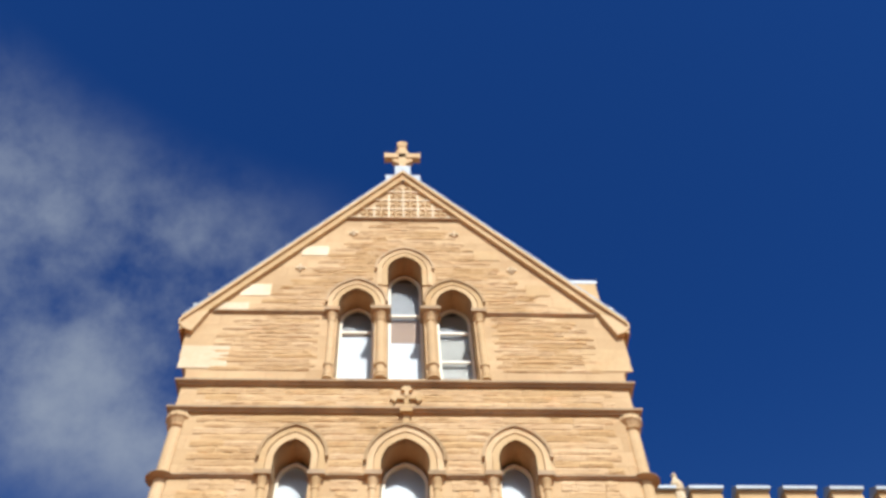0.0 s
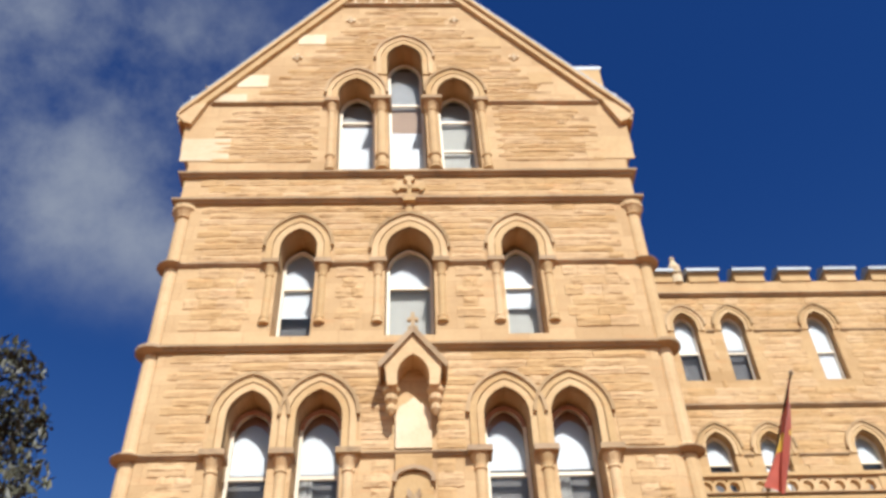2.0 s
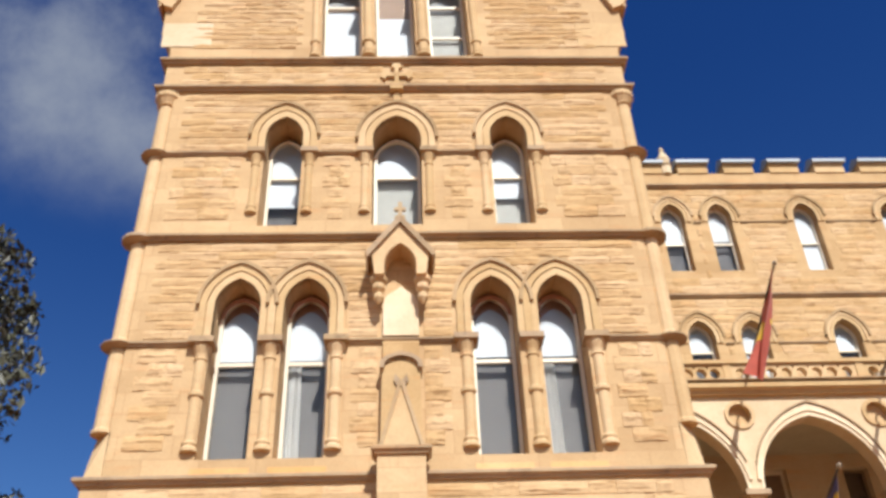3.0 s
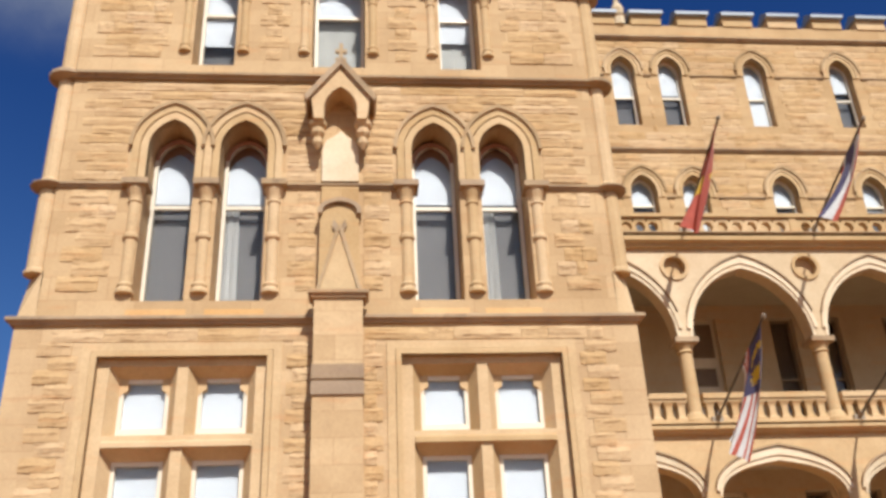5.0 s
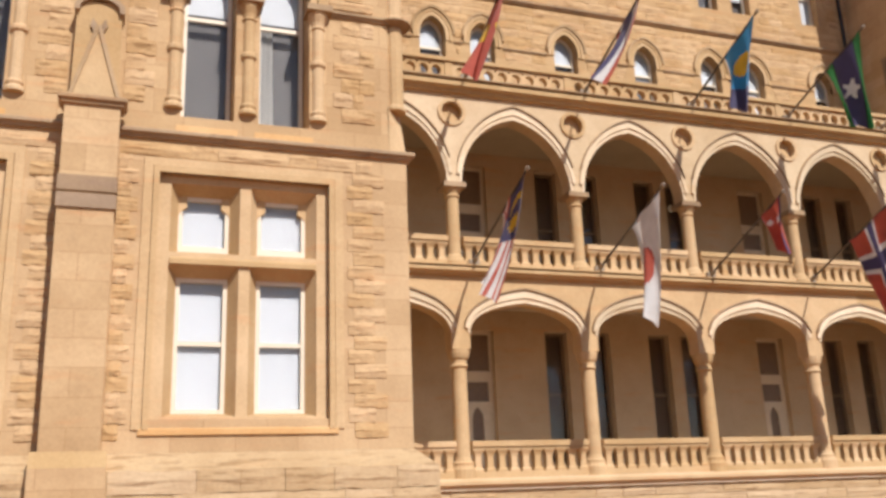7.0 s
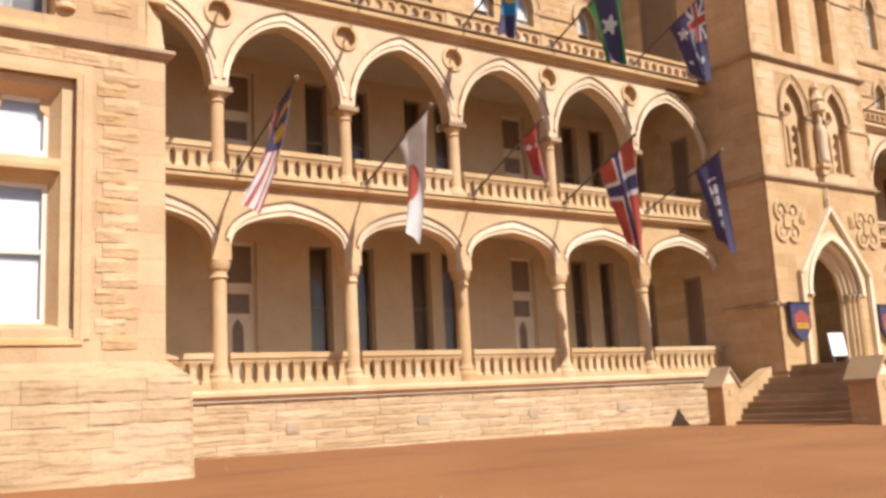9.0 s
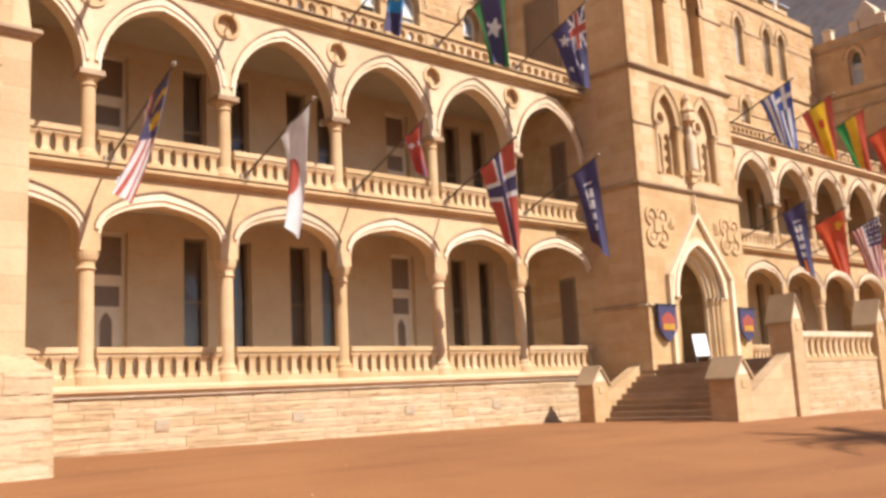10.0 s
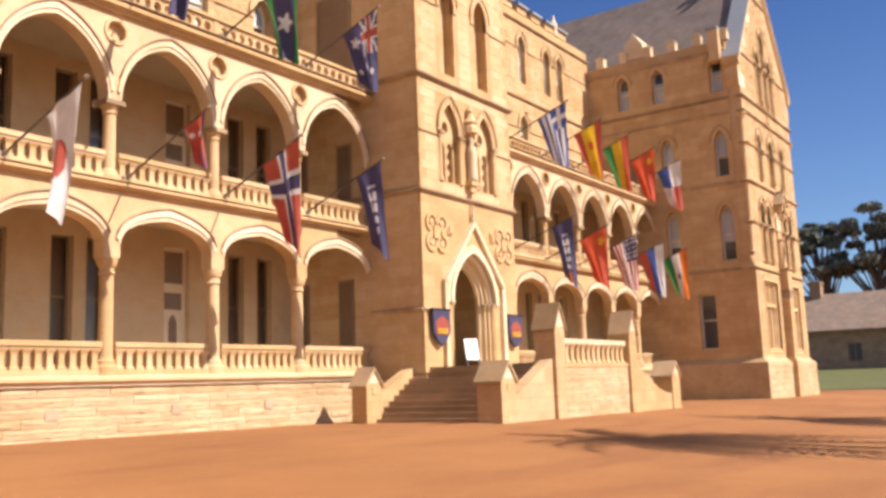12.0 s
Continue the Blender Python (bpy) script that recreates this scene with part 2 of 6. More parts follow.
def ground_mat():
    """Fine red gravel: broad sun-bleached and damp patches, wheel-swept streaks, pebbles and grain."""
    m, nt, b = mat_base("red_gravel")
    geo = nt.nodes.new("ShaderNodeNewGeometry")
    pos = geo.outputs["Position"]
    stretch = nd(nt, "ShaderNodeMapping", Scale=(0.25, 1.0, 1.0))
    nt.links.new(pos, stretch.inputs["Vector"])
    big, streak = nd(nt, "ShaderNodeTexNoise", Scale=0.18, Detail=5.0, Roughness=0.6), nd(nt, "ShaderNodeTexNoise", Scale=0.9, Detail=4.0)
    mid, fine = nd(nt, "ShaderNodeTexNoise", Scale=6.0, Detail=6.0, Roughness=0.7), nd(nt, "ShaderNodeTexVoronoi", Scale=60.0)
    nt.links.new(stretch.outputs[0], streak.inputs["Vector"])
    for n in (big, mid, fine):
        nt.links.new(pos, n.inputs["Vector"])
    col = mixc(nt, (0.29, 0.112, 0.028, 1), (0.35, 0.146, 0.040, 1), maprange(nt, big.outputs["Fac"], 0.35, 0.65, 0, 1))
    col = mixc(nt, col, (0.245, 0.09, 0.023, 1), maprange(nt, streak.outputs["Fac"], 0.5, 0.7, 0, 0.7))
    col = mixc(nt, col, (0.40, 0.21, 0.08, 1), maprange(nt, mid.outputs["Fac"], 0.58, 0.8, 0, 0.6))
    col = mixc(nt, col, (0.55, 0.5, 0.45, 1), maprange(nt, fine.outputs["Distance"], 0.2, 0.7, 0, 0.4), "MULTIPLY")
    nt.links.new(col, b.inputs["Base Color"])
    b.inputs["Roughness"].default_value = 0.95
    bp = nd(nt, "ShaderNodeBump", Strength=0.6, Distance=0.02)
    nt.links.new(mid.outputs["Fac"], bp.inputs["Height"])
    nt.links.new(bp.outputs[0], b.inputs["Normal"])
    return m


GRAVEL = ground_mat()


# ---- mesh helpers ----
def part(name, bm, material, parent=None, label="", smooth=False):
    """Links a bmesh as one mesh object, under parent where one is given."""
    me = bpy.data.meshes.new(name)
    bm.to_mesh(me)
    bm.free()
    for m in material if isinstance(material, (list, tuple)) else (material,):
        me.materials.append(m)
    if smooth:
        me.polygons.foreach_set("use_smooth", [True] * len(me.polygons))
    ob = new(name, me)
    if parent:
        ob.parent = parent
    if label:
        tagged(ob, label)
    return ob


def box(bm, x0, x1, y0, y1, z0, z1):
    v = [bm.verts.new((x, y, z)) for x in (x0, x1) for y in (y0, y1) for z in (z0, z1)]
    for f in ((0, 1, 3, 2), (4, 6, 7, 5), (0, 4, 5, 1), (2, 3, 7, 6), (0, 2, 6, 4), (1, 5, 7, 3)):
        bm.faces.new([v[i] for i in f])
    return bm


def boxes(*items):
    bm = bmesh.new()
    for it in items:
        box(bm, *it)
    return bm


def prism(bm, pts, y0, y1, flip=lambda p: p):
    """Extrudes the polygon pts, given as (x, z), from y0 to y1. flip turns a point into place."""
    a = [bm.verts.new(flip((x, y0, z))) for x, z in pts]
    b = [bm.verts.new(flip((x, y1, z))) for x, z in pts]
    bm.faces.new(a), bm.faces.new(b[::-1])
    for i in range(len(pts)):
        j = (i + 1) % len(pts)
        bm.faces.new((a[j], a[i], b[i], b[j]))
    return bm


def lathe(bm, cx, cy, profile, n=14):
    """Turns the profile, (radius, z) from the bottom up, round an upright axis."""
    rings = [[bm.verts.new((cx + r * math.cos(2 * math.pi * k / n), cy + r * math.sin(2 * math.pi * k / n), z)) for k in range(n)] for r, z in profile]
    for a, b in zip(rings, rings[1:]):
        for k in range(n):
            bm.faces.new((a[k], a[(k + 1) % n], b[(k + 1) % n], b[k]))
    bm.faces.new(rings[0][::-1]), bm.faces.new(rings[-1])
    return bm


def pointed(half, rise, n=9):
    """A pointed arch from (half, 0) over the apex to (-half, 0)."""
    if rise >= half:
        r = (half * half + rise * rise) / (2 * half)
        end = math.asin(min(1.0, rise / r))
        right = [(half - r + r * math.cos(end * k / n), r * math.sin(end * k / n)) for k in range(n + 1)]
    else:
        # low four-centred arch: a tight curve at the springing, then nearly straight to the apex
        right = []
        for k in range(n + 1):
            u = k / n
            c = 1 - u
            x = c ** 3 * half + 3 * c * c * u * half + 3 * c * u * u * half * 0.62
            z = 3 * c * c * u * rise * 0.55 + 3 * c * u * u * rise * 0.86 + u ** 3 * rise
            right.append((x, z))
    right[-1] = (0.0, rise)
    return right + [(-x, z) for x, z in right[-2::-1]]


def arch_shape(cx, half, z_sill, z_spring, apex):
    """Outline of an arched opening, from the sill's right end round to its left end."""
    return [(cx + half, z_sill)] + [(cx + x, z_spring + z) for x, z in pointed(half, apex - z_spring)] + [(cx - half, z_sill)]


def inside(p, poly):
    x, y = p
    hit, j = False, len(poly) - 1
    for i in range(len(poly)):
        (xi, yi), (xj, yj) = poly[i], poly[j]
        if (yi > y) != (yj > y) and x < (xj - xi) * (y - yi) / (yj - yi) + xi:
            hit = not hit
        j = i
    return hit


def panel(outline, holes, y0, y1, turn=lambda p: p, bm=None):
    """A slab of wall between y0 and y1 with openings that go through it."""
    from mathutils.geometry import delaunay_2d_cdt
    bm = bm or bmesh.new()
    pts, edges = [], []
    for loop in (outline, *holes):
        k = len(pts)
        pts += [Vector(p) for p in loop]
        edges += [(k + i, k + (i + 1) % len(loop)) for i in range(len(loop))]
    vs, es, fs, *_ = delaunay_2d_cdt(pts, edges, [], 0, 1e-5)
    front = [bm.verts.new(turn((v[0], y0, v[1]))) for v in vs]
    back = [bm.verts.new(turn((v[0], y1, v[1]))) for v in vs]
    count = {}
    for f in fs:
        c = (sum(vs[i][0] for i in f) / len(f), sum(vs[i][1] for i in f) / len(f))
        if not inside(c, outline) or any(inside(c, h) for h in holes):
            continue
        bm.faces.new([front[i] for i in f]), bm.faces.new([back[i] for i in f][::-1])
        for a, b in zip(f, f[1:] + f[:1]):
            count[(a, b)] = 1
    for a, b in count:
        if (b, a) not in count:
            bm.faces.new((front[b], front[a], back[a], back[b]))
    bmesh.ops.delete(bm, geom=[v for v in bm.verts if not v.link_faces], context="VERTS")
    bmesh.ops.recalc_face_normals(bm, faces=bm.faces[:])
    return bm


def ring(bm, inner, outer, y0, y1, turn=lambda p: p):
    """A moulding between two open outlines with the same number of points."""
    rows = [[bm.verts.new(turn((x, y, z))) for x, z in line] for line, y in ((inner, y0), (outer, y0), (outer, y1), (inner, y1))]
    n = len(inner)
    for a, b in ((0, 1), (1, 2), (2, 3), (3, 0)):
        for i in range(n - 1):
            bm.faces.new((rows[a][i], rows[a][i + 1], rows[b][i + 1], rows[b][i]))
    for i in (0, n - 1):
        bm.faces.new([rows[k][i] for k in range(4)])
    bmesh.ops.recalc_face_normals(bm, faces=bm.faces[:])
    return bm


def string_bm(x0, x1, z0, z1, proud, y=0.0, turn=lambda p: p, ends=True):
    """A string course: sloped top, rounded nose and an undercut, with returned ends."""
    h = z1 - z0
    prof = [(0.02, z0), (-proud * 0.45, z0), (-proud * 0.6, z0 + h * 0.25), (-proud, z0 + h * 0.4), (-proud, z0 + h * 0.68), (-proud * 0.75, z0 + h * 0.8), (0.02, z1)]
    bm = bmesh.new()
    e = 1 if ends else 0
    a = [bm.verts.new(turn((x0 + e * py, y + py, pz))) for py, pz in prof]
    b = [bm.verts.new(turn((x1 - e * py, y + py, pz))) for py, pz in prof]
    for i in range(len(prof) - 1):
        bm.faces.new((a[i], b[i], b[i + 1], a[i + 1]))
    bm.faces.new(a), bm.faces.new(b[::-1])
    if e:
        # the returns along both sides
        for side, row in ((x0, a), (x1, b)):
            s = -1 if side == x0 else 1
            far = [bm.verts.new(turn((side - s * py, y + 0.35, pz))) for py, pz in prof]
            for i in range(len(prof) - 1):
                bm.faces.new((row[i], row[i + 1], far[i + 1], far[i]))
    bmesh.ops.recalc_face_normals(bm, faces=bm.faces[:])
    return bm


# ---- rock-faced stones: a few unit shapes, shared by all ----
def rock_template(seed, sharp):
    rnd = random.Random(seed)
    bm = bmesh.new()
    nx, nz = 5, 4
    g = []
    # one broken bedding ledge runs along each face: proud above it, undercut below
    ledge, slant = rnd.uniform(0.3, 0.7), rnd.uniform(-0.12, 0.12)
    for i in range(nx):
        cut = rnd.uniform(-0.05, 0.05)
        for k in range(nz):
            u, w = i / (nx - 1), (0.0, ledge - 0.06, ledge + 0.06, 1.0)[k]
            edge_x, edge_z = i in (0, nx - 1), k in (0, nz - 1)
            d = (rnd.uniform(0.4, 0.6), rnd.uniform(0.62, 0.88) * sharp, rnd.uniform(0.85, 1.05) * sharp, rnd.uniform(0.25, 0.5))[k] * (0.6 if edge_x else 1.0)
            du = 0 if edge_x else rnd.uniform(-0.06, 0.06)
            dw = (rnd.uniform(-0.05, 0.05) * (not edge_x)) if edge_z else slant * (u - 0.5) + cut
            g.append(bm.verts.new((u + du - 0.5, -d, w + dw - 0.5)))
    for i in range(nx - 1):
        for k in range(nz - 1):
            bm.faces.new((g[i * nz + k], g[(i + 1) * nz + k], g[(i + 1) * nz + k + 1], g[i * nz + k + 1]))
    rim = [g[i * nz] for i in range(nx)] + [g[(nx - 1) * nz + k] for k in range(1, nz)] + [g[i * nz + nz - 1] for i in range(nx - 2, -1, -1)] + [g[k] for k in range(nz - 2, 0, -1)]
    back = [bm.verts.new((v.co.x, 0.3, v.co.z)) for v in rim]
    for i in range(len(rim)):
        j = (i + 1) % len(rim)
        bm.faces.new((rim[j], rim[i], back[i], back[j]))
    bmesh.ops.recalc_face_normals(bm, faces=bm.faces[:])
    for f in bm.faces:
        f.smooth = False
    return bm


def templates(name, material, count, sharp):
    out = []
    for s in range(count):
        bm = rock_template(s * 7 + 3, sharp)
        me = bpy.data.meshes.new(name)
        bm.to_mesh(me)
        bm.free()
        me.materials.append(material)
        out.append(me)
    return out


ROCKS = templates("stone_block", ROCK, 10, 1.0)
FLATS = templates("stone_block", PLINTH, 8, 0.8)
SMOOTHS = templates("stone_block", TOWERSTONE, 6, 0.35)
late_blocks = []      # (parent, rows of stones, meshes, near test): linked at the end of the file


def courses(x0, x1, z0, z1, height, length, clear, rnd, gap=0.007):
    """Stones of a coursed wall as (x centre, z centre, width, height); clear(z) lists the stretches that dressed stone takes up."""
    out, n = [], max(1, round((z1 - z0) / height))
    h = (z1 - z0) / n
    for k in range(n):
        zc = z0 + (k + 0.5) * h
        free = [(x0, x1)]
        for a, b in clear(zc, k):
            free = [s for lo, hi in free for s in ((lo, min(hi, a)), (max(lo, b), hi)) if s[1] - s[0] > 0.1]
        for lo, hi in free:
            x = lo
            while x < hi - 0.05:
                w = rnd.uniform(*length)
                if hi - x - w < length[0] * 0.6:
                    w = hi - x
                if w > length[1] * 1.35:
                    w *= 0.5
                out.append((x + w / 2, zc, w - gap, h - gap))
                x += w
    return out


def add_blocks(parent, stones, meshes, place, depth, near, seed):
    late_blocks.append((parent, stones, meshes, place, depth, near, seed))


def link_blocks():
    for parent, stones, meshes, place, depth, near, seed in late_blocks:
        rnd = random.Random(seed)
        stones = sorted(stones, key=near)
        rest_v, rest_f, base = [], [], 0
        for i, (x, z, w, h) in enumerate(stones):
            me = rnd.choice(meshes)
            if parent.name.startswith("front_wall") and place == Matrix.Identity(4):
                x += LEAN * max(0.0, z - 17.0)
            m = place @ Matrix.Translation((x, 0, z)) @ Matrix.Diagonal((w * (1 if rnd.random() < 0.5 else -1), depth * rnd.uniform(0.75, 1.25), h, 1))
            if i < 300:
                ob = new("stone_block", me)
                ob.parent = parent
                ob.matrix_basis = m
            else:
                for v in me.vertices:
                    rest_v.append(tuple(m @ v.co))
                flip = m.determinant() < 0
                for p in me.polygons:
                    f = [base + k for k in p.vertices]
                    rest_f.append(f[::-1] if flip else f)
                base += len(me.vertices)
        if rest_v:
            me = bpy.data.meshes.new("rough_stonework")
            me.from_pydata(rest_v, [], rest_f)
            me.materials.append(meshes[0].materials[0])
            ob = new("rough_stonework", me)
            ob.parent = parent
            tagged(ob, kind="stuff")


# ---- windows ----
def sash(parent, cx, half, z_sill, z_spring, apex, y, rail, blind=None, curtain=False, turn=lambda p: p, board=0.0, label="", frame_mat=None):
    """A two-light sash in an arched or square opening: frame, meeting rail, glass, blind and a dark sheet painted as
    the unlit room.
    """
    def shape(d):
        return arch_shape(cx, half - d, z_sill + d, z_spring, apex - d * 1.2) if apex > z_spring else \
            [(cx + half - d, z_sill + d), (cx + half - d, apex - d), (cx - half + d, apex - d), (cx - half + d, z_sill + d)]
    win = part("window", panel(shape(0.0), [shape(0.065)], y - 0.05, y + 0.05, turn), frame_mat or PAINT, parent, label)
    bm = bmesh.new()
    a = turn((cx - half + 0.03, y - 0.04, rail - 0.035))
    b = turn((cx + half - 0.03, y + 0.04, rail + 0.035))
    box(bm, *[v for p in zip(a, b) for v in sorted(p)])
    part("meeting_rail", bm, frame_mat or PAINT, win)
    bm = bmesh.new()
    bm.faces.new([bm.verts.new(turn((x, y + 0.005, z))) for x, z in shape(0.04)])
    g = part("pane", bm, GLASS, win)
    g.visible_shadow = False
    if blind:
        z0, z1 = blind
        bm = bmesh.new()
        line = [(x, min(max(z - (board if z > z_spring - 0.01 else 0), z0), z1)) for x, z in shape(0.05)]
        if len({p[1] for p in line}) > 1:
            prism(bm, line, y + 0.06, y + 0.065, turn)
            bmesh.ops.remove_doubles(bm, verts=bm.verts[:], dist=0.0005)
            part("blind", bm, BLIND, win, "white roller blind")
    # the arch's reddish shade on blind and frame, painted as a sheet and ring
    if board:
        bm = bmesh.new()
        prism(bm, [(x, max(z, z_spring - 0.3)) for x, z in shape(0.05)], y + 0.1, y + 0.12, turn)
        part("arch_board", bm, REDBROWN, win, "red-brown board behind the arched head")
        bm = bmesh.new()
        ring(bm, arch_shape(cx, half - 0.08, z_spring + 0.1, z_spring + 0.1, apex - 0.1), arch_shape(cx, half - 0.002, z_spring + 0.1, z_spring + 0.1, apex - 0.004), y - 0.07, y - 0.045, turn)
        part("frame_head", bm, REDBROWN, win, "red-brown arched frame head")
    if curtain:
        bm = bmesh.new()
        n = 24
        for i in range(n):
            xs = [cx + half * (-0.95 + 0.75 * k / n) for k in (i, i + 1)]
            ys = [y + 0.16 + 0.035 * math.sin(k * 1.9) for k in (i, i + 1)]
            bm.faces.new([bm.verts.new(turn(p)) for p in ((xs[0], ys[0], z_sill + 0.06), (xs[1], ys[1], z_sill + 0.06), (xs[1] - 0.1 * (xs[1] - cx + half), ys[1], rail + 0.1), (xs[0] - 0.1 * (xs[0] - cx + half), ys[0], rail + 0.1))])
        part("curtain", bm, CURTAIN, win, "pale gathered curtain")
    # dark sheet close behind the glass, the room's gloom put into its colour
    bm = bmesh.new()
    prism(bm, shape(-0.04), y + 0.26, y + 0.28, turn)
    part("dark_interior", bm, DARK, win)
    return win


def hood(parent, cx, half, width, z_low, z_spring, apex, y=0.0, proud=0.07, turn=lambda p: p, mat=None, steps=2):
    """Stepped arch mouldings round an opening, and a thin drip ring over them."""
    mat = mat or TRIM
    bm = bmesh.new()
    for k in range(steps):
        a, b = width * k / steps, width * (k + 1) / steps - 0.02
        ring(bm, arch_shape(cx, half + a, z_low, z_spring, apex + a * 1.15), arch_shape(cx, half + b, z_low, z_spring, apex + b * 1.15),
             y - proud * (0.35 + 0.65 * (k + 1) / steps), y + 0.12, turn)
    ob = part("arch_moulding", bm, mat, parent)
    bm = bmesh.new()
    a, b = width - 0.02, width + 0.045
    ring(bm, arch_shape(cx, half + a, z_spring, z_spring, apex + a * 1.15), arch_shape(cx, half + b, z_spring, z_spring, apex + b * 1.15), y - proud - 0.05, y + 0.02, turn)
    part("drip_mould", bm, DRIP, parent)
    return ob


def colonnette(parent, cx, cy, z0, z1, r=0.1, annulet=None, cap_mat=None, square=True):
    prof = [(r * 1.5, z0), (r * 1.5, z0 + 0.05), (r * 1.15, z0 + 0.1), (r * 1.35, z0 + 0.15), (r, z0 + 0.2)]
    if annulet:
        prof += [(r, annulet - 0.07), (r * 1.35, annulet - 0.03), (r * 1.35, annulet + 0.03), (r, annulet + 0.07)]
    prof += [(r, z1 - 0.32), (r * 1.25, z1 - 0.29), (r * 1.05, z1 - 0.25), (r * 1.2, z1 - 0.18), (r * 1.55, z1 - 0.1), (r * 1.7, z1 - 0.07), (r * 1.7, z1)]
    ob = part("colonnette", lathe(bmesh.new(), cx, cy, prof, 12), TRIM, parent, smooth=False)
    if square:
        part("capital", boxes((cx - r * 2.15, cx + r * 2.15, cy - r * 2.15, cy + r * 2.15, z1, z1 + 0.11)), STRING, parent)
    return ob


def mirror_x(items):
    return [(-v, *r) for v, *r in items] + list(items)


# ---- the gabled pavilion ----
HW = 5.2
SIDE_DEPTH = 20.0


def rect(x0, x1, z0, z1):
    return [(x0, z0), (x1, z0), (x1, z1), (x0, z1)]


# arched windows of the front: centre, half width, sill, springing, apex, width of the mouldings
W1 = [(x, 0.43, 7.12, 10.16, 10.76, 0.29) for x in (-2.98, -1.69, 1.80, 3.06)]
W2 = [(-2.40, 0.40, 12.04, 14.44, 15.0, 0.32), (0.0, 0.52, 12.04, 14.34, 15.02, 0.32), (2.40, 0.40, 12.04, 14.44, 15.0, 0.32)]
W3 = [(-1.27, 0.47, 16.95, 19.80, 20.45, 0.30), (0.0, 0.47, 16.95, 21.30, 21.95, 0.30), (1.27, 0.47, 16.95, 19.80, 20.45, 0.30)]
IMP = {7.12: 9.42, 12.04: 14.0, 16.95: 19.45}      # impost height over each sill
W0 = 2.46
GABLE = 26.3
SLOPE = (GABLE - 18.9) / 5.5


def shoulder_light(cx, half, z0, z1):
    """A square light with corbelled shoulders in its upper corners."""
    s = 0.13
    return [(cx - half, z0), (cx + half, z0), (cx + half, z1 - 0.3), (cx + half - s * 0.4, z1 - 0.24), (cx + half - s, z1 - 0.18), (cx + half - s, z1),
            (cx - half + s, z1), (cx - half + s, z1 - 0.18), (cx - half + s * 0.4, z1 - 0.24), (cx - half, z1 - 0.3)]


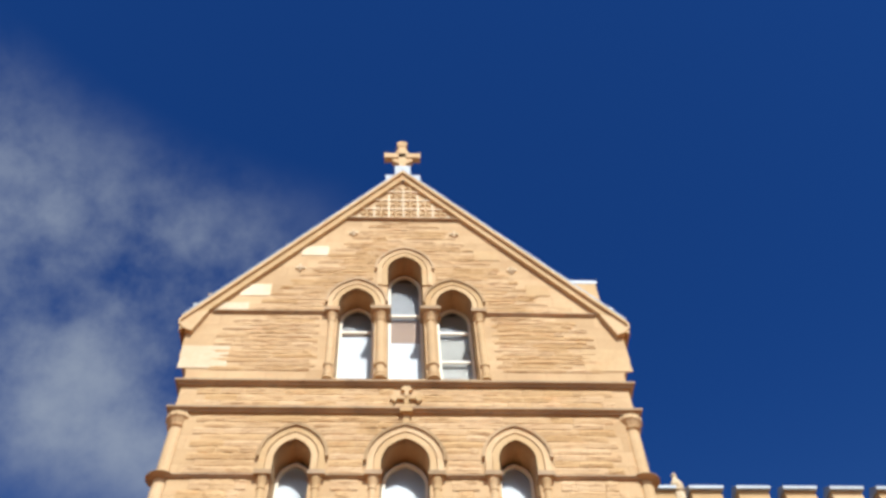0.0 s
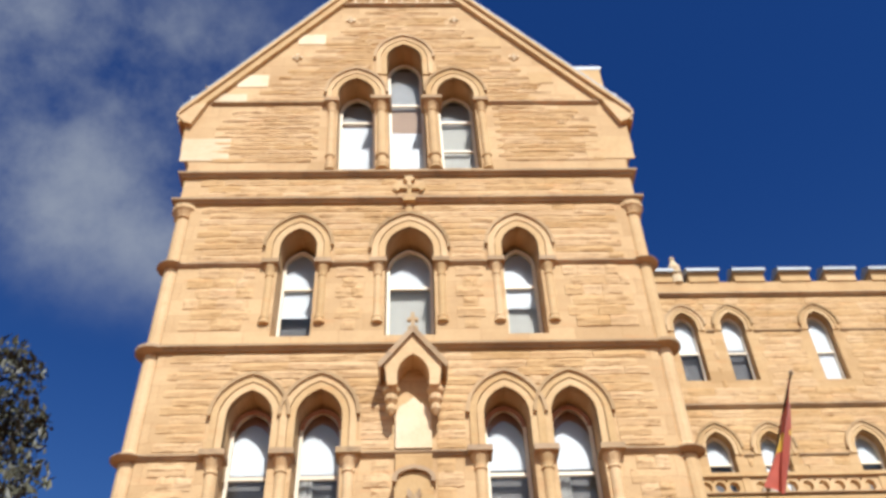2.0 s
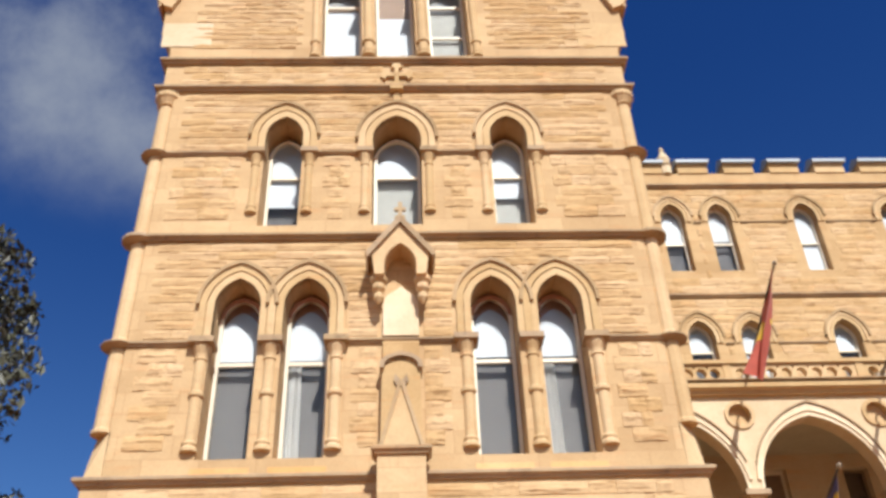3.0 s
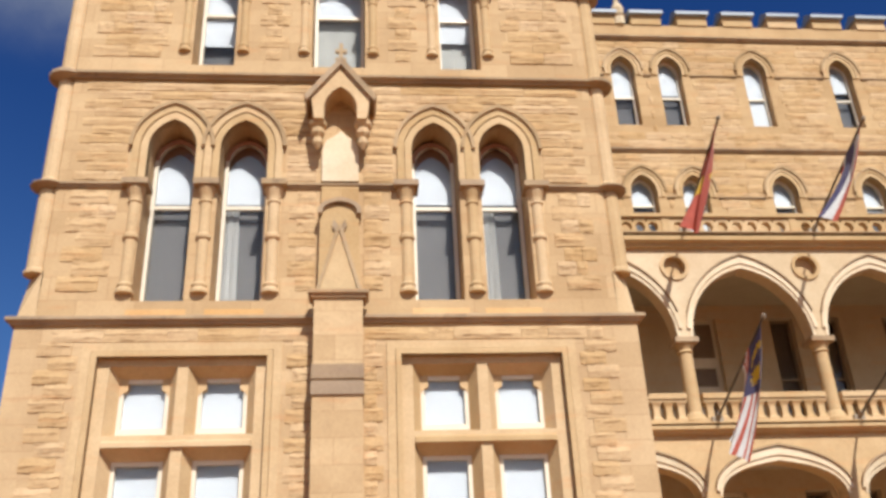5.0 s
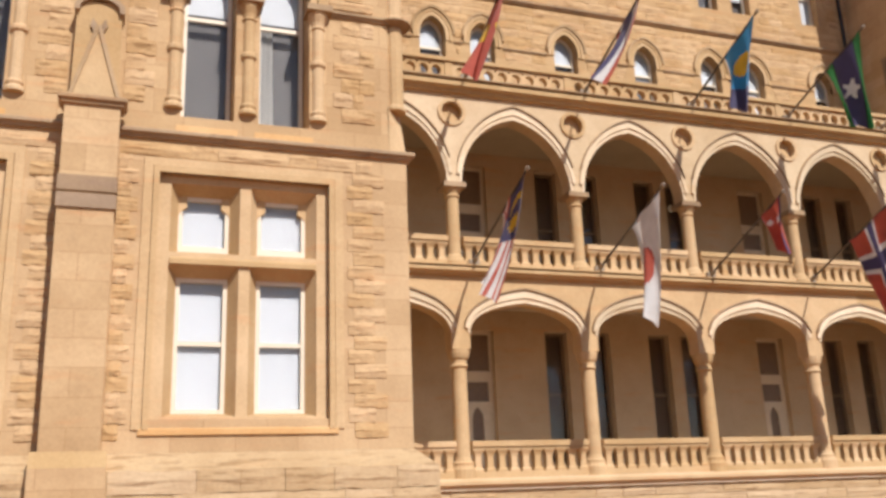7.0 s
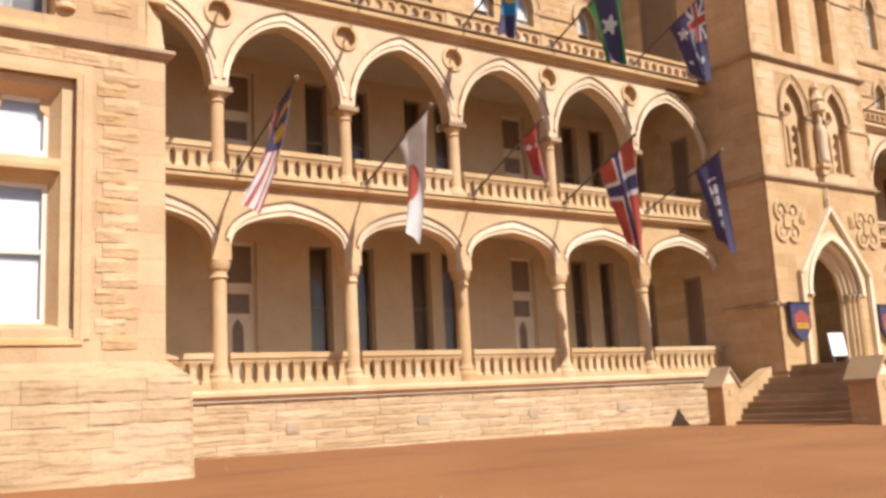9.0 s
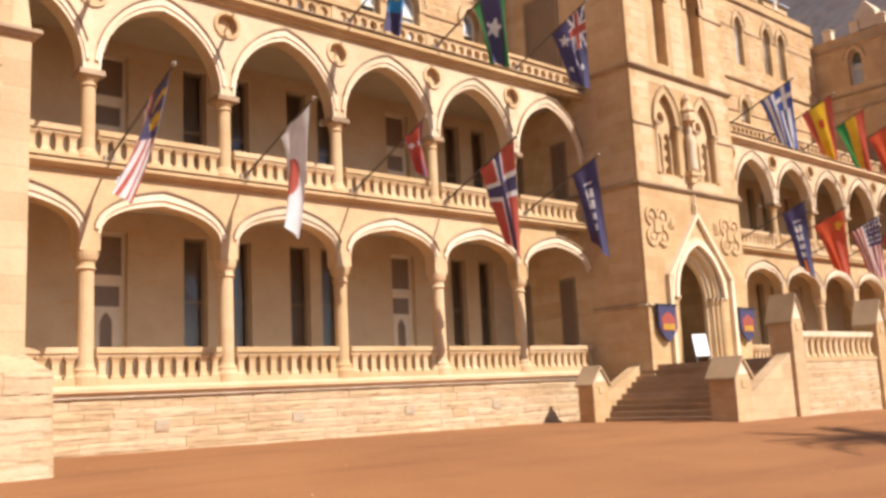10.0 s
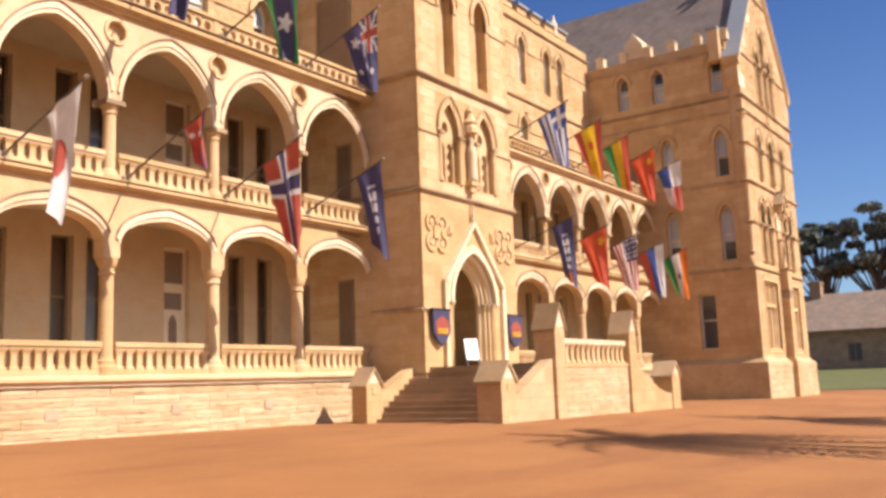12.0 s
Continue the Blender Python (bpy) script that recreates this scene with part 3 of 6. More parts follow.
def pavilion():
    th = tagged(new("gabled_pavilion"), "honey sandstone gabled pavilion with pointed arched sash windows", "building", "gabled end pavilions")
    # front wall in three lifts; the middle one has splayed corners
    low_holes = [rect(s * W0 - 1.36, s * W0 + 1.36, 2.25, 6.13) for s in (-1, 1)]
    front = part("front_wall", panel(rect(-HW, HW, -0.6, 6.72), low_holes, 0, 0.7), ASHLAR, th)
    arched = [arch_shape(*w[:5]) for w in W1 + W2]
    part("front_wall", panel(rect(-4.9, 4.9, 6.72, 15.8), arched, 0, 0.7), ASHLAR, th)
    gable = [(-HW, 15.8), (HW, 15.8), (HW, 17.15), (5.27, 17.3), (5.27, 17.5), (5.46, 17.7), (5.46, 18.95), (0, GABLE), (-5.46, 18.95), (-5.46, 17.7), (-5.27, 17.5), (-5.27, 17.3), (-HW, 17.15)]
    part("gable_wall", panel(gable, [arch_shape(*w[:5]) for w in W3], 0, 0.7), ASHLAR, th)
    for s in (-1, 1):
        bm = bmesh.new()
        pts = [(s * 4.9, 0.0), (s * HW, 0.32), (s * HW, 0.7), (s * 4.9, 0.7)]
        a, b = [bm.verts.new((x, y, 6.72)) for x, y in pts], [bm.verts.new((x, y, 15.8)) for x, y in pts]
        bm.faces.new(a), bm.faces.new(b[::-1])
        for i in range(4):
            bm.faces.new((a[i], a[(i + 1) % 4], b[(i + 1) % 4], b[i]))
        bmesh.ops.recalc_face_normals(bm, faces=bm.faces[:])
        part("splayed_corner", bm, ASHLAR, th)
        # broach stop at the foot of the splay
        bm = bmesh.new()
        v = [bm.verts.new(p) for p in ((s * HW, 0, 6.8), (s * 4.9, 0, 6.8), (s * HW, 0.32, 6.8), (s * 4.88, 0.0, 7.7), (s * HW, 0.34, 7.7))]
        for f in ((0, 1, 3), (0, 3, 4), (0, 4, 2), (1, 2, 4), (1, 4, 3), (0, 2, 1)):
            bm.faces.new([v[i] for i in f])
        bmesh.ops.recalc_face_normals(bm, faces=bm.faces[:])
        part("broach_stop", bm, TRIM, th)
        for z0, z1, cap in ((7.65, 9.28, False), (9.42, 11.64, False), (11.82, 13.9, False), (14.0, 15.72, True)):
            r = 0.17
            prof = [(r * 1.2, z0), (r * 1.2, z0 + 0.06), (r, z0 + 0.1), (r, z1 - 0.35)]
            prof += [(r * 1.3, z1 - 0.32), (r * 1.1, z1 - 0.27), (r * 1.5, z1 - 0.15), (r * 1.75, z1 - 0.1), (r * 1.75, z1)] if cap else [(r, z1)]
            part("corner_shaft", lathe(bmesh.new(), s * 5.06, 0.15, prof, 12), TRIM, th)
        # side wall with its windows
        holes, wins = [], []
        for yc in (1.38, 4.9, 7.15):
            wins.append((yc, 0.38, 17.2, 18.75, 19.3))
        for yc in (1.4, 4.6):
            wins.append((yc, 0.38, 12.2, 14.2, 14.9))
            wins.append((yc, 0.40, 7.3, 9.8, 10.5))
        sq = (2.9, 0.5, 2.35, 5.5, 5.5)
        outline = [(0.7, -0.6), (SIDE_DEPTH, -0.6), (SIDE_DEPTH, 20.2), (0.7, 20.2)]
        turn = (lambda p, s=s: (s * (HW - p[1]), p[0], p[2]))
        holes = [arch_shape(*w) for w in wins] + [rect(sq[0] - sq[1], sq[0] + sq[1], sq[2], sq[3])]
        part("side_wall", panel(outline, holes, 0.0, 0.6, turn), ASHLAR, th)
        for w in wins:
            # top row: blind cut short, so the bare head imitates the arch's shade
            sash(th, *w, 0.4, (w[2] + w[3]) / 2 + 0.25, (w[2], w[2] + 1.35) if w[2] > 17 else (w[2] + 1.1, w[4]), turn=turn)
            hood(th, w[0], w[1], 0.2, w[3] - 0.1, w[3], w[4], turn=turn, steps=1, proud=0.05)
        sash(th, *sq, 0.4, 4.0, None, turn=turn)
        for z0, z1, p in ((6.68, 6.85, 0.1), (11.64, 11.82, 0.12), (15.75, 15.95, 0.12), (16.63, 16.83, 0.12), (19.5, 19.72, 0.15)):
            part("string_course", string_bm(0.7, SIDE_DEPTH, z0, z1, p, 0.0, turn, ends=False), STRING, th)
        door = part("terrace_door", panel(rect(6.55, 7.75, 11.35, 14.1), [rect(6.67, 7.63, 11.4, 13.98)], -0.06, 0.02, turn), FRAME, th, "dark brown door onto the terrace")
        bm = bmesh.new()
        prism(bm, rect(6.65, 7.65, 11.36, 14.0), -0.035, -0.01, turn)
        bmesh.ops.recalc_face_normals(bm, faces=bm.faces[:])
        part("leaf", bm, DUSKGLASS, door)
        # battlemented parapet along the side
        y = 0.5
        while y < SIDE_DEPTH:
            part("merlon", boxes((min(s * (HW - 0.35), s * (HW + 0.06)), max(s * (HW - 0.35), s * (HW + 0.06)), y, y + 0.5, 20.2, 20.75)), PALE, th)
            bm = bmesh.new()
            prism(bm, [(y - 0.05, 20.75), (y + 0.55, 20.75), (y + 0.5, 20.83), (y + 0.25, 20.9), (y, 20.83)], s * (HW - 0.4), s * (HW + 0.12), lambda p: (p[1], p[0], p[2]))
            bmesh.ops.recalc_face_normals(bm, faces=bm.faces[:])
            part("merlon_cap", bm, PALE, th)
            y += 1.55
        # block of parapet behind the kneeler
        for x0, x1, z1 in ((4.2, 5.5, 22.0),) * (s > 0) + ((5.0, 5.72, 20.75),):
            part("parapet_block", boxes((min(s * x0, s * x1), max(s * x0, s * x1), 0.88, 1.5, 18.9, z1)), TRIM, th)
            part("parapet_cap", boxes((min(s * x0, s * x1) - 0.06, max(s * x0, s * x1) + 0.06, 0.87, 1.6, z1, z1 + 0.14)), LEADM, th)
        # small gabled dormer on the roof's edge
        bm = bmesh.new()
        prism(bm, [(5.7, 20.3), (6.9, 20.3), (6.9, 21.2), (6.3, 22.0), (5.7, 21.2)], s * (HW - 0.1), s * (HW - 2.0), lambda p: (p[1], p[0], p[2]))
        bmesh.ops.recalc_face_normals(bm, faces=bm.faces[:])
        part("dormer", bm, PALE, th)
        # sloping slate roof
        bm = bmesh.new()
        pts = [(s * 5.0, 19.6), (0, 26.1), (0, 25.9), (s * 4.9, 19.4)]
        prism(bm, pts, 0.7, SIDE_DEPTH)
        bmesh.ops.recalc_face_normals(bm, faces=bm.faces[:])
        part("roof", bm, ROOFB, th)
        # coping of the gable: two rolls, and a kneeler
        for o, w, y0, m in ((0.0, 0.18, -0.12, TRIM), (0.18, 0.09, -0.2, TRIM), (0.27, 0.035, -0.21, LEADM)):
            bm = bmesh.new()
            k = math.hypot(1, SLOPE)
            z = lambda x, d: GABLE - abs(x) * SLOPE + d * k
            pts = [(0, z(0, o - 0.12)), (s * 5.62, z(5.62, o - 0.12)), (s * 5.62, z(5.62, o + w - 0.12)), (0, z(0, o + w - 0.12))]
            prism(bm, pts, y0, 0.85)
            bmesh.ops.recalc_face_normals(bm, faces=bm.faces[:])
            part("gable_coping", bm, m, th)
        bm = bmesh.new()
        prism(bm, [(s * 5.3, 18.5), (s * 5.48, 18.58), (s * 5.6, 18.72), (s * 5.68, 18.8), (s * 5.68, 18.98), (s * 5.3, 19.25), (s * 5.0, 19.3)], -0.14, 0.75)
        bmesh.ops.recalc_face_normals(bm, faces=bm.faces[:])
        part("kneeler", bm, TRIM, th)
    part("back_wall", boxes((-HW, HW, SIDE_DEPTH, SIDE_DEPTH + 0.5, -0.6, 20.2)), ASHLAR, th)
    # plinth with a sloped top
    bm = bmesh.new()
    a = [(-5.5, -0.3), (5.5, -0.3), (5.5, 9.0), (-5.5, 9.0)]
    lo, mid = [bm.verts.new((x * 1.01, y - 0.05, -0.9)) for x, y in a], [bm.verts.new((x, y, 1.5)) for x, y in a]
    top = [bm.verts.new((x * HW / 5.5 * 1.002, max(y, -0.01) if y < 0 else y, 1.76)) for x, y in a]
    for p, q in ((lo, mid), (mid, top)):
        for i in range(4):
            bm.faces.new((p[i], p[(i + 1) % 4], q[(i + 1) % 4], q[i]))
    bmesh.ops.recalc_face_normals(bm, faces=bm.faces[:])
    part("plinth", bm, PLINTH, th)
    # string courses
    part("string_course", string_bm(-HW, HW, 6.68, 6.86, 0.13), STRING, th)
    for z0, z1, p in ((11.64, 11.82, 0.15),):
        part("string_course", string_bm(-4.95, 4.95, z0, z1, p), STRING, th)
    for z0, z1, p in ((15.75, 15.95, 0.15), (16.63, 16.83, 0.15)):
        part("string_course", string_bm(-HW, HW, z0, z1, p), STRING, th)
    for s in (-1, 1):
        for z0, z1, p in ((11.64, 11.82, 0.12), (9.29, 9.42, 0.1), (13.9, 14.0, 0.1)):
            part("shaft_ring", lathe(bmesh.new(), s * 5.06, 0.15, [(0.2, z0), (0.24 + p, z0 + 0.06), (0.24 + p, z1 - 0.05), (0.2, z1)], 14), STRING, th)

    def impost(segments, z0, z1, p=0.09):
        for a, b in segments:
            part("impost_string", string_bm(a, b, z0, z1, p, ends=False), STRING, th)
    impost([(-4.95, -3.41), (-1.22, 1.36), (3.54, 4.95)], 9.29, 9.42)
    impost([(-4.95, -2.82), (-1.98, -0.54), (0.54, 1.98), (2.82, 4.95)], 13.88, 14.0)
    impost([(-4.9, -1.76), (1.76, 4.9)], 19.33, 19.45)
    # windows
    blinds = {0: (9.3, 11), 1: (9.3, 11), 2: (9.32, 11), 3: (9.32, 11)}
    for i, (x, h, a, b, c, m) in enumerate(W1):
        sash(th, x, h - 0.02, a + 0.12, b - 0.06, c - 0.10, 0.57, 9.2, blinds[i], curtain=i in (1, 3), board=0.22)
        # added sheet: the lower panes' grey reflection put into its colour
        part("roller_shade", boxes((x - h + 0.05, x + h - 0.05, 0.795, 0.8, a + 0.15, 9.25)), DUSTSHADE, th, "dusty grey shade behind the glass")
        hood(th, x, h, m, 9.42, b, c, -0.004 * (i % 2), proud=0.06)
    for i, (x, h, a, b, c, m) in enumerate(W2):
        sash(th, x, h - 0.02, a + 0.14, b - 0.1, c - 0.16, 0.62, 13.75, ((13.0, 15.2), (13.77, 15.2), (13.2, 15.2))[i])
        if i:
            part("roller_shade", boxes((x - h + 0.05, x + h - 0.05, 0.80, 0.805, a + 0.15, 13.85)), PALESHADE, th, "pale grey shade behind the glass")
        hood(th, x, h, m, 14.0, b, c, proud=0.06)
    for i, (x, h, a, b, c, m) in enumerate(W3):
        foot, hem = ((19.25, 19.45), (19.0, 19.95), (19.3, 19.3))[i]
        sash(th, x, h - 0.02, a, b - 0.05, c - 0.1, 0.62, (19.35, 20.05, 19.35)[i], ((16.9, foot), (16.9, foot), None)[i])
        # added sheet: cloud reflected in the upper panes, put into its colour
        part("roller_shade", boxes((x - h + 0.05, x + h - 0.05, 0.74, 0.745, hem, c - 0.3)), SHADE, th, "grey shade behind the glass")
        if i < 2:
            part("shade_hem", boxes((x - h + 0.05, x + h - 0.05, 0.73, 0.74, foot, hem + 0.01)), HEM, th, "brown hem of the shade")
        else:
            part("roller_shade", boxes((x - h + 0.05, x + h - 0.05, 0.74, 0.745, 16.95, foot)), PALESHADE, th, "pale grey shade behind the glass")
            part("glazing_bar", boxes((x - h + 0.03, x + h - 0.03, 0.585, 0.655, 18.2, 18.25)), PAINT, th)
        hood(th, x, h, m, 19.45 if i != 1 else 20.6, b, c, proud=0.06)
    # sills
    for x, h, a, *_ in W1 + W2:
        bm = bmesh.new()
        v = [bm.verts.new(p) for p in ((x - h - 0.06, -0.012, a - 0.16), (x + h + 0.06, -0.012, a - 0.16), (x + h + 0.0, 0.6, a + 0.13), (x - h, 0.6, a + 0.13),
                                       (x - h - 0.06, -0.012, a - 0.3), (x + h + 0.06, -0.012, a - 0.3), (x + h, 0.6, a - 0.3), (x - h, 0.6, a - 0.3))]
        for f in ((0, 1, 2, 3), (4, 5, 1, 0), (5, 6, 2, 1), (7, 4, 0, 3), (6, 7, 3, 2), (7, 6, 5, 4)):
            bm.faces.new([v[i] for i in f])
        bmesh.ops.recalc_face_normals(bm, faces=bm.faces[:])
        part("window_sill", bm, WASHED, th)
    # shafts beside the windows
    for x in (-3.53, -2.30, -1.11, 1.25, 2.45, 3.64):
        colonnette(th, x, 0.02, 7.25, 9.3, 0.105, 8.32)
    for x in (-2.95, -1.84, -0.67, 0.67, 1.84, 2.95):
        colonnette(th, x, 0.02, 12.35, 13.9, 0.085)
    for x in (-1.88, -0.635, 0.635, 1.88):
        colonnette(th, x, 0.0, 16.9, 19.33, 0.12 if abs(x) < 1 else 0.09, 17.4)
    # square mullioned windows of the ground floor
    for s in (-1, 1):
        cx = s * W0
        bm = bmesh.new()
        for d0, d1, y0 in ((0.0, 0.09, -0.05), (0.1, 0.24, -0.03)):
            ring(bm, [(cx + 1.36 + d0, 2.1), (cx + 1.36 + d0, 6.13 + d0), (cx - 1.36 - d0, 6.13 + d0), (cx - 1.36 - d0, 2.1)],
                 [(cx + 1.36 + d1, 2.1), (cx + 1.36 + d1, 6.13 + d1), (cx - 1.36 - d1, 6.13 + d1), (cx - 1.36 - d1, 2.1)], y0, 0.05)
        part("window_surround", bm, TRIM, th)
        lights = [shoulder_light(cx + d, 0.40, 4.93, 5.86) for d in (-0.63, 0.63)] + [rect(cx + d - 0.40, cx + d + 0.40, 2.36, 4.50) for d in (-0.63, 0.63)]
        bm = panel(rect(cx - 1.36, cx + 1.36, 2.2, 6.13), lights, 0.335, 0.5)
        part("stone_mullions", bm, TRIM, th)
        mouths = [(cx + d, z0, z1, z2, z3) for d in (-0.63, 0.63) for z0, z1, z2, z3 in ((2.3, 4.66, 2.36, 4.5), (4.86, 6.0, 4.93, 5.86))]
        part("stone_mullions", panel(rect(cx - 1.357, cx + 1.357, 2.21, 6.127), [rect(m - 0.54, m + 0.54, z0, z1) for m, z0, z1, *_ in mouths], 0.1, 0.15), TRIM, th)
        for m, z0, z1, z2, z3 in mouths:
            bm = bmesh.new()
            a = [bm.verts.new((x, 0.12, z)) for x, z in rect(m - 0.54, m + 0.54, z0, z1)]
            b = [bm.verts.new((x, 0.345, z)) for x, z in rect(m - 0.40, m + 0.40, z2, z3)]
            c = [bm.verts.new((x, 0.345, z)) for x, z in rect(m - 0.54, m + 0.54, z0, z1)]
            for k in range(4):
                bm.faces.new((a[k], a[(k + 1) % 4], b[(k + 1) % 4], b[k]))
                bm.faces.new((b[k], b[(k + 1) % 4], c[(k + 1) % 4], c[k]))
                bm.faces.new((c[k], c[(k + 1) % 4], a[(k + 1) % 4], a[k]))
            bmesh.ops.recalc_face_normals(bm, faces=bm.faces[:])
            part("splayed_jamb", bm, TRIM, th)
        bm = bmesh.new()
        prism(bm, [(0.04, 4.66), (0.2, 4.72), (0.2, 4.84), (0.04, 4.74)], cx - 1.15, cx + 1.15, lambda p: (p[1], p[0], p[2]))
        bmesh.ops.recalc_face_normals(bm, faces=bm.faces[:])
        part("transom", bm, TRIM, th)
        for d in (-0.63, 0.63):
            sash(th, cx + d, 0.4, 2.36, 4.5, 4.5, 0.40, 3.45, (3.0, 4.5) if s < 0 and d < 0 else (2.4, 4.5))
            sash(th, cx + d, 0.4, 4.93, 5.86, 5.86, 0.40, 5.0, (4.95, 5.8))
        bm = bmesh.new()
        prism(bm, [(-0.04, 2.02), (-0.04, 2.1), (0.5, 2.4), (0.5, 2.0)], cx - 1.5, cx + 1.5, lambda p: (p[1], p[0], p[2]))
        bmesh.ops.recalc_face_normals(bm, faces=bm.faces[:])
        part("window_sill", bm, WASHED, th, "sloped sill washed orange")
    # central buttress with its cap and bands
    bx, bw = 0.06, 0.40
    bm = boxes((bx - bw, bx + bw, -0.48, 0.02, 1.7, 6.98), (bx - bw - 0.1, bx + bw + 0.1, -0.62, 0.02, -0.9, 1.55))
    part("buttress", bm, ASHLAR, th)
    bm = bmesh.new()
    prism(bm, [(-0.62, 1.55), (-0.48, 1.78), (0.0, 1.78), (0.0, 1.55)], bx - bw - 0.1, bx + bw + 0.1, lambda p: (p[1], p[0], p[2]))
    bmesh.ops.recalc_face_normals(bm, faces=bm.faces[:])
    part("buttress_offset", bm, TRIM, th)
    part("buttress_cap", string_bm(bx - bw, bx + bw, 6.95, 7.12, 0.1, -0.48), STRING, th)
    for z0, z1 in ((5.3, 5.52), (5.56, 5.8)):
        part("buttress_band", boxes((bx - bw - 0.02, bx + bw + 0.02, -0.52, 0.0, z0, z1)), BAND, th, "dark weathered stone band")
    # pilaster with a steep gablet carved on it
    bm = bmesh.new()
    prism(bm, [(bx - 0.36, 7.1), (bx + 0.36, 7.1), (bx + 0.34, 8.7), (bx + 0.24, 8.86), (bx - 0.24, 8.86), (bx - 0.34, 8.7)], -0.22, 0.02)
    bmesh.ops.recalc_face_normals(bm, faces=bm.faces[:])
    pil = part("pilaster", bm, TRIM, th)
    bm = bmesh.new()
    prism(bm, [(bx - 0.36, 7.12), (bx + 0.36, 7.12), (bx, 8.35)], -0.32, -0.2)
    bmesh.ops.recalc_face_normals(bm, faces=bm.faces[:])
    part("gablet", bm, TRIM, pil)
    bm = bmesh.new()
    for s in (-1, 1):
        prism(bm, [(bx + s * 0.39, 7.14), (bx + s * 0.33, 7.14), (bx - s * 0.01, 8.33), (bx + s * 0.03, 8.42)], -0.35, -0.2)
    bmesh.ops.recalc_face_normals(bm, faces=bm.faces[:])
    part("gablet_edge", bm, DRIP, pil)
    bm = bmesh.new()
    for s in (-1, 1):
        prism(bm, [(bx + s * 0.07, 8.3), (bx + s * 0.13, 8.42), (bx + s * 0.1, 8.55), (bx + s * 0.04, 8.45)], -0.27, -0.2)
    bmesh.ops.recalc_face_normals(bm, faces=bm.faces[:])
    part("carved_bud", bm, STRING, pil)
    bm = bmesh.new()
    ring(bm, arch_shape(bx, 0.3, 8.66, 8.7, 8.9), arch_shape(bx, 0.38, 8.66, 8.7, 8.98), -0.3, 0.0)
    part("pilaster_head", bm, STRING, pil)
    # canopied niche
    bm = bmesh.new()
    prism(bm, [(bx - 0.33, 9.42), (bx + 0.33, 9.42), (bx + 0.33, 10.1), (bx + 0.26, 10.3), (bx + 0.14, 10.36), (bx, 10.5), (bx - 0.14, 10.36), (bx - 0.26, 10.3), (bx - 0.33, 10.1)], -0.1, 0.02)
    bmesh.ops.recalc_face_normals(bm, faces=bm.faces[:])
    part("niche_back", bm, PALE, th)
    part("niche_foot", boxes((bx - 0.33, bx + 0.33, -0.1, 0.0, 8.9, 9.3)), ASHLAR, th)
    out = [(bx - 0.48, 10.5)] + [(bx - 0.3, 10.5)] + arch_shape(bx, 0.3, 10.5, 10.72, 11.2)[::-1][1:-1] + [(bx + 0.3, 10.5), (bx + 0.48, 10.5), (bx + 0.54, 10.98), (bx, 11.72), (bx - 0.54, 10.98)]
    canopy = part("niche_canopy", panel(out, [], -0.52, 0.0), TRIM, th)
    bm = bmesh.new()
    for s in (-1, 1):
        prism(bm, [(bx, 11.66), (bx + s * 0.62, 10.84), (bx + s * 0.66, 10.95), (bx, 11.84)], -0.6, 0.0)
    bmesh.ops.recalc_face_normals(bm, faces=bm.faces[:])
    part("canopy_coping", bm, STRING, canopy)
    part("canopy_cross", boxes((bx - 0.035, bx + 0.035, -0.5, -0.42, 11.75, 12.22), (bx - 0.11, bx + 0.11, -0.49, -0.43, 12.02, 12.09), (bx - 0.1, bx + 0.1, -0.54, -0.36, 11.7, 11.85)), DRIP, canopy)
    for s in (-1, 1):
        x = bx + s * 0.41
        part("canopy_corbel", lathe(bmesh.new(), x, -0.3, [(0.03, 9.98), (0.1, 10.08), (0.1, 10.16), (0.06, 10.2), (0.13, 10.28), (0.13, 10.36), (0.1, 10.4), (0.16, 10.46), (0.16, 10.54)], 8), TRIM, canopy)
    # carved cross over the middle window, and rosettes in the gable
    def cross(cx, z, r, y, name, mat):
        bm = bmesh.new()
        for a in range(4):
            u = Vector((math.cos(a * math.pi / 2), math.sin(a * math.pi / 2)))
            w = Vector((-u.y, u.x))
            pts = [w * 0.14 * r, u * r * 0.6 + w * 0.12 * r, u * r * 0.72 + w * 0.38 * r, u * r + w * 0.18 * r, u * r - w * 0.18 * r, u * r * 0.72 - w * 0.38 * r, u * r * 0.6 - w * 0.12 * r, -w * 0.14 * r]
            prism(bm, [(cx + p.x, z + p.y) for p in pts], y - 0.09, y + 0.01)
        bmesh.ops.recalc_face_normals(bm, faces=bm.faces[:])
        return part(name, bm, mat, th)
    cross(0, 16.25, 0.36, 0.0, "carved_cross", TRIM)
    part("cross_stem", boxes((-0.07, 0.07, -0.07, 0.0, 15.45, 16.0), (-0.14, 0.14, -0.18, 0.0, 15.72, 15.82)), TRIM, th)
    for x, z in ((-1.45, 23.1), (1.45, 23.1), (-2.85, 21.35), (2.95, 21.35)):
        cross(x, z, 0.13, 0.03, "carved_rosette", PALE)
    # diapered gable head: ribs with carved flowers between
    zb = 23.92
    half = lambda z: (GABLE - 0.2 - z) / SLOPE
    part("string_course", string_bm(-half(zb) - 0.15, half(zb) + 0.15, zb - 0.1, zb, 0.1, ends=False), STRING, th)
    bm = bmesh.new()
    z, dz = zb, 0.5
    while half(z) > 0.15:
        h = half(z)
        box(bm, -h, h, -0.05, 0.0, z, z + 0.06)
        z += dz
    for k in range(-5, 6):
        x = k * 0.44
        top = GABLE - 0.45 - abs(x) * SLOPE
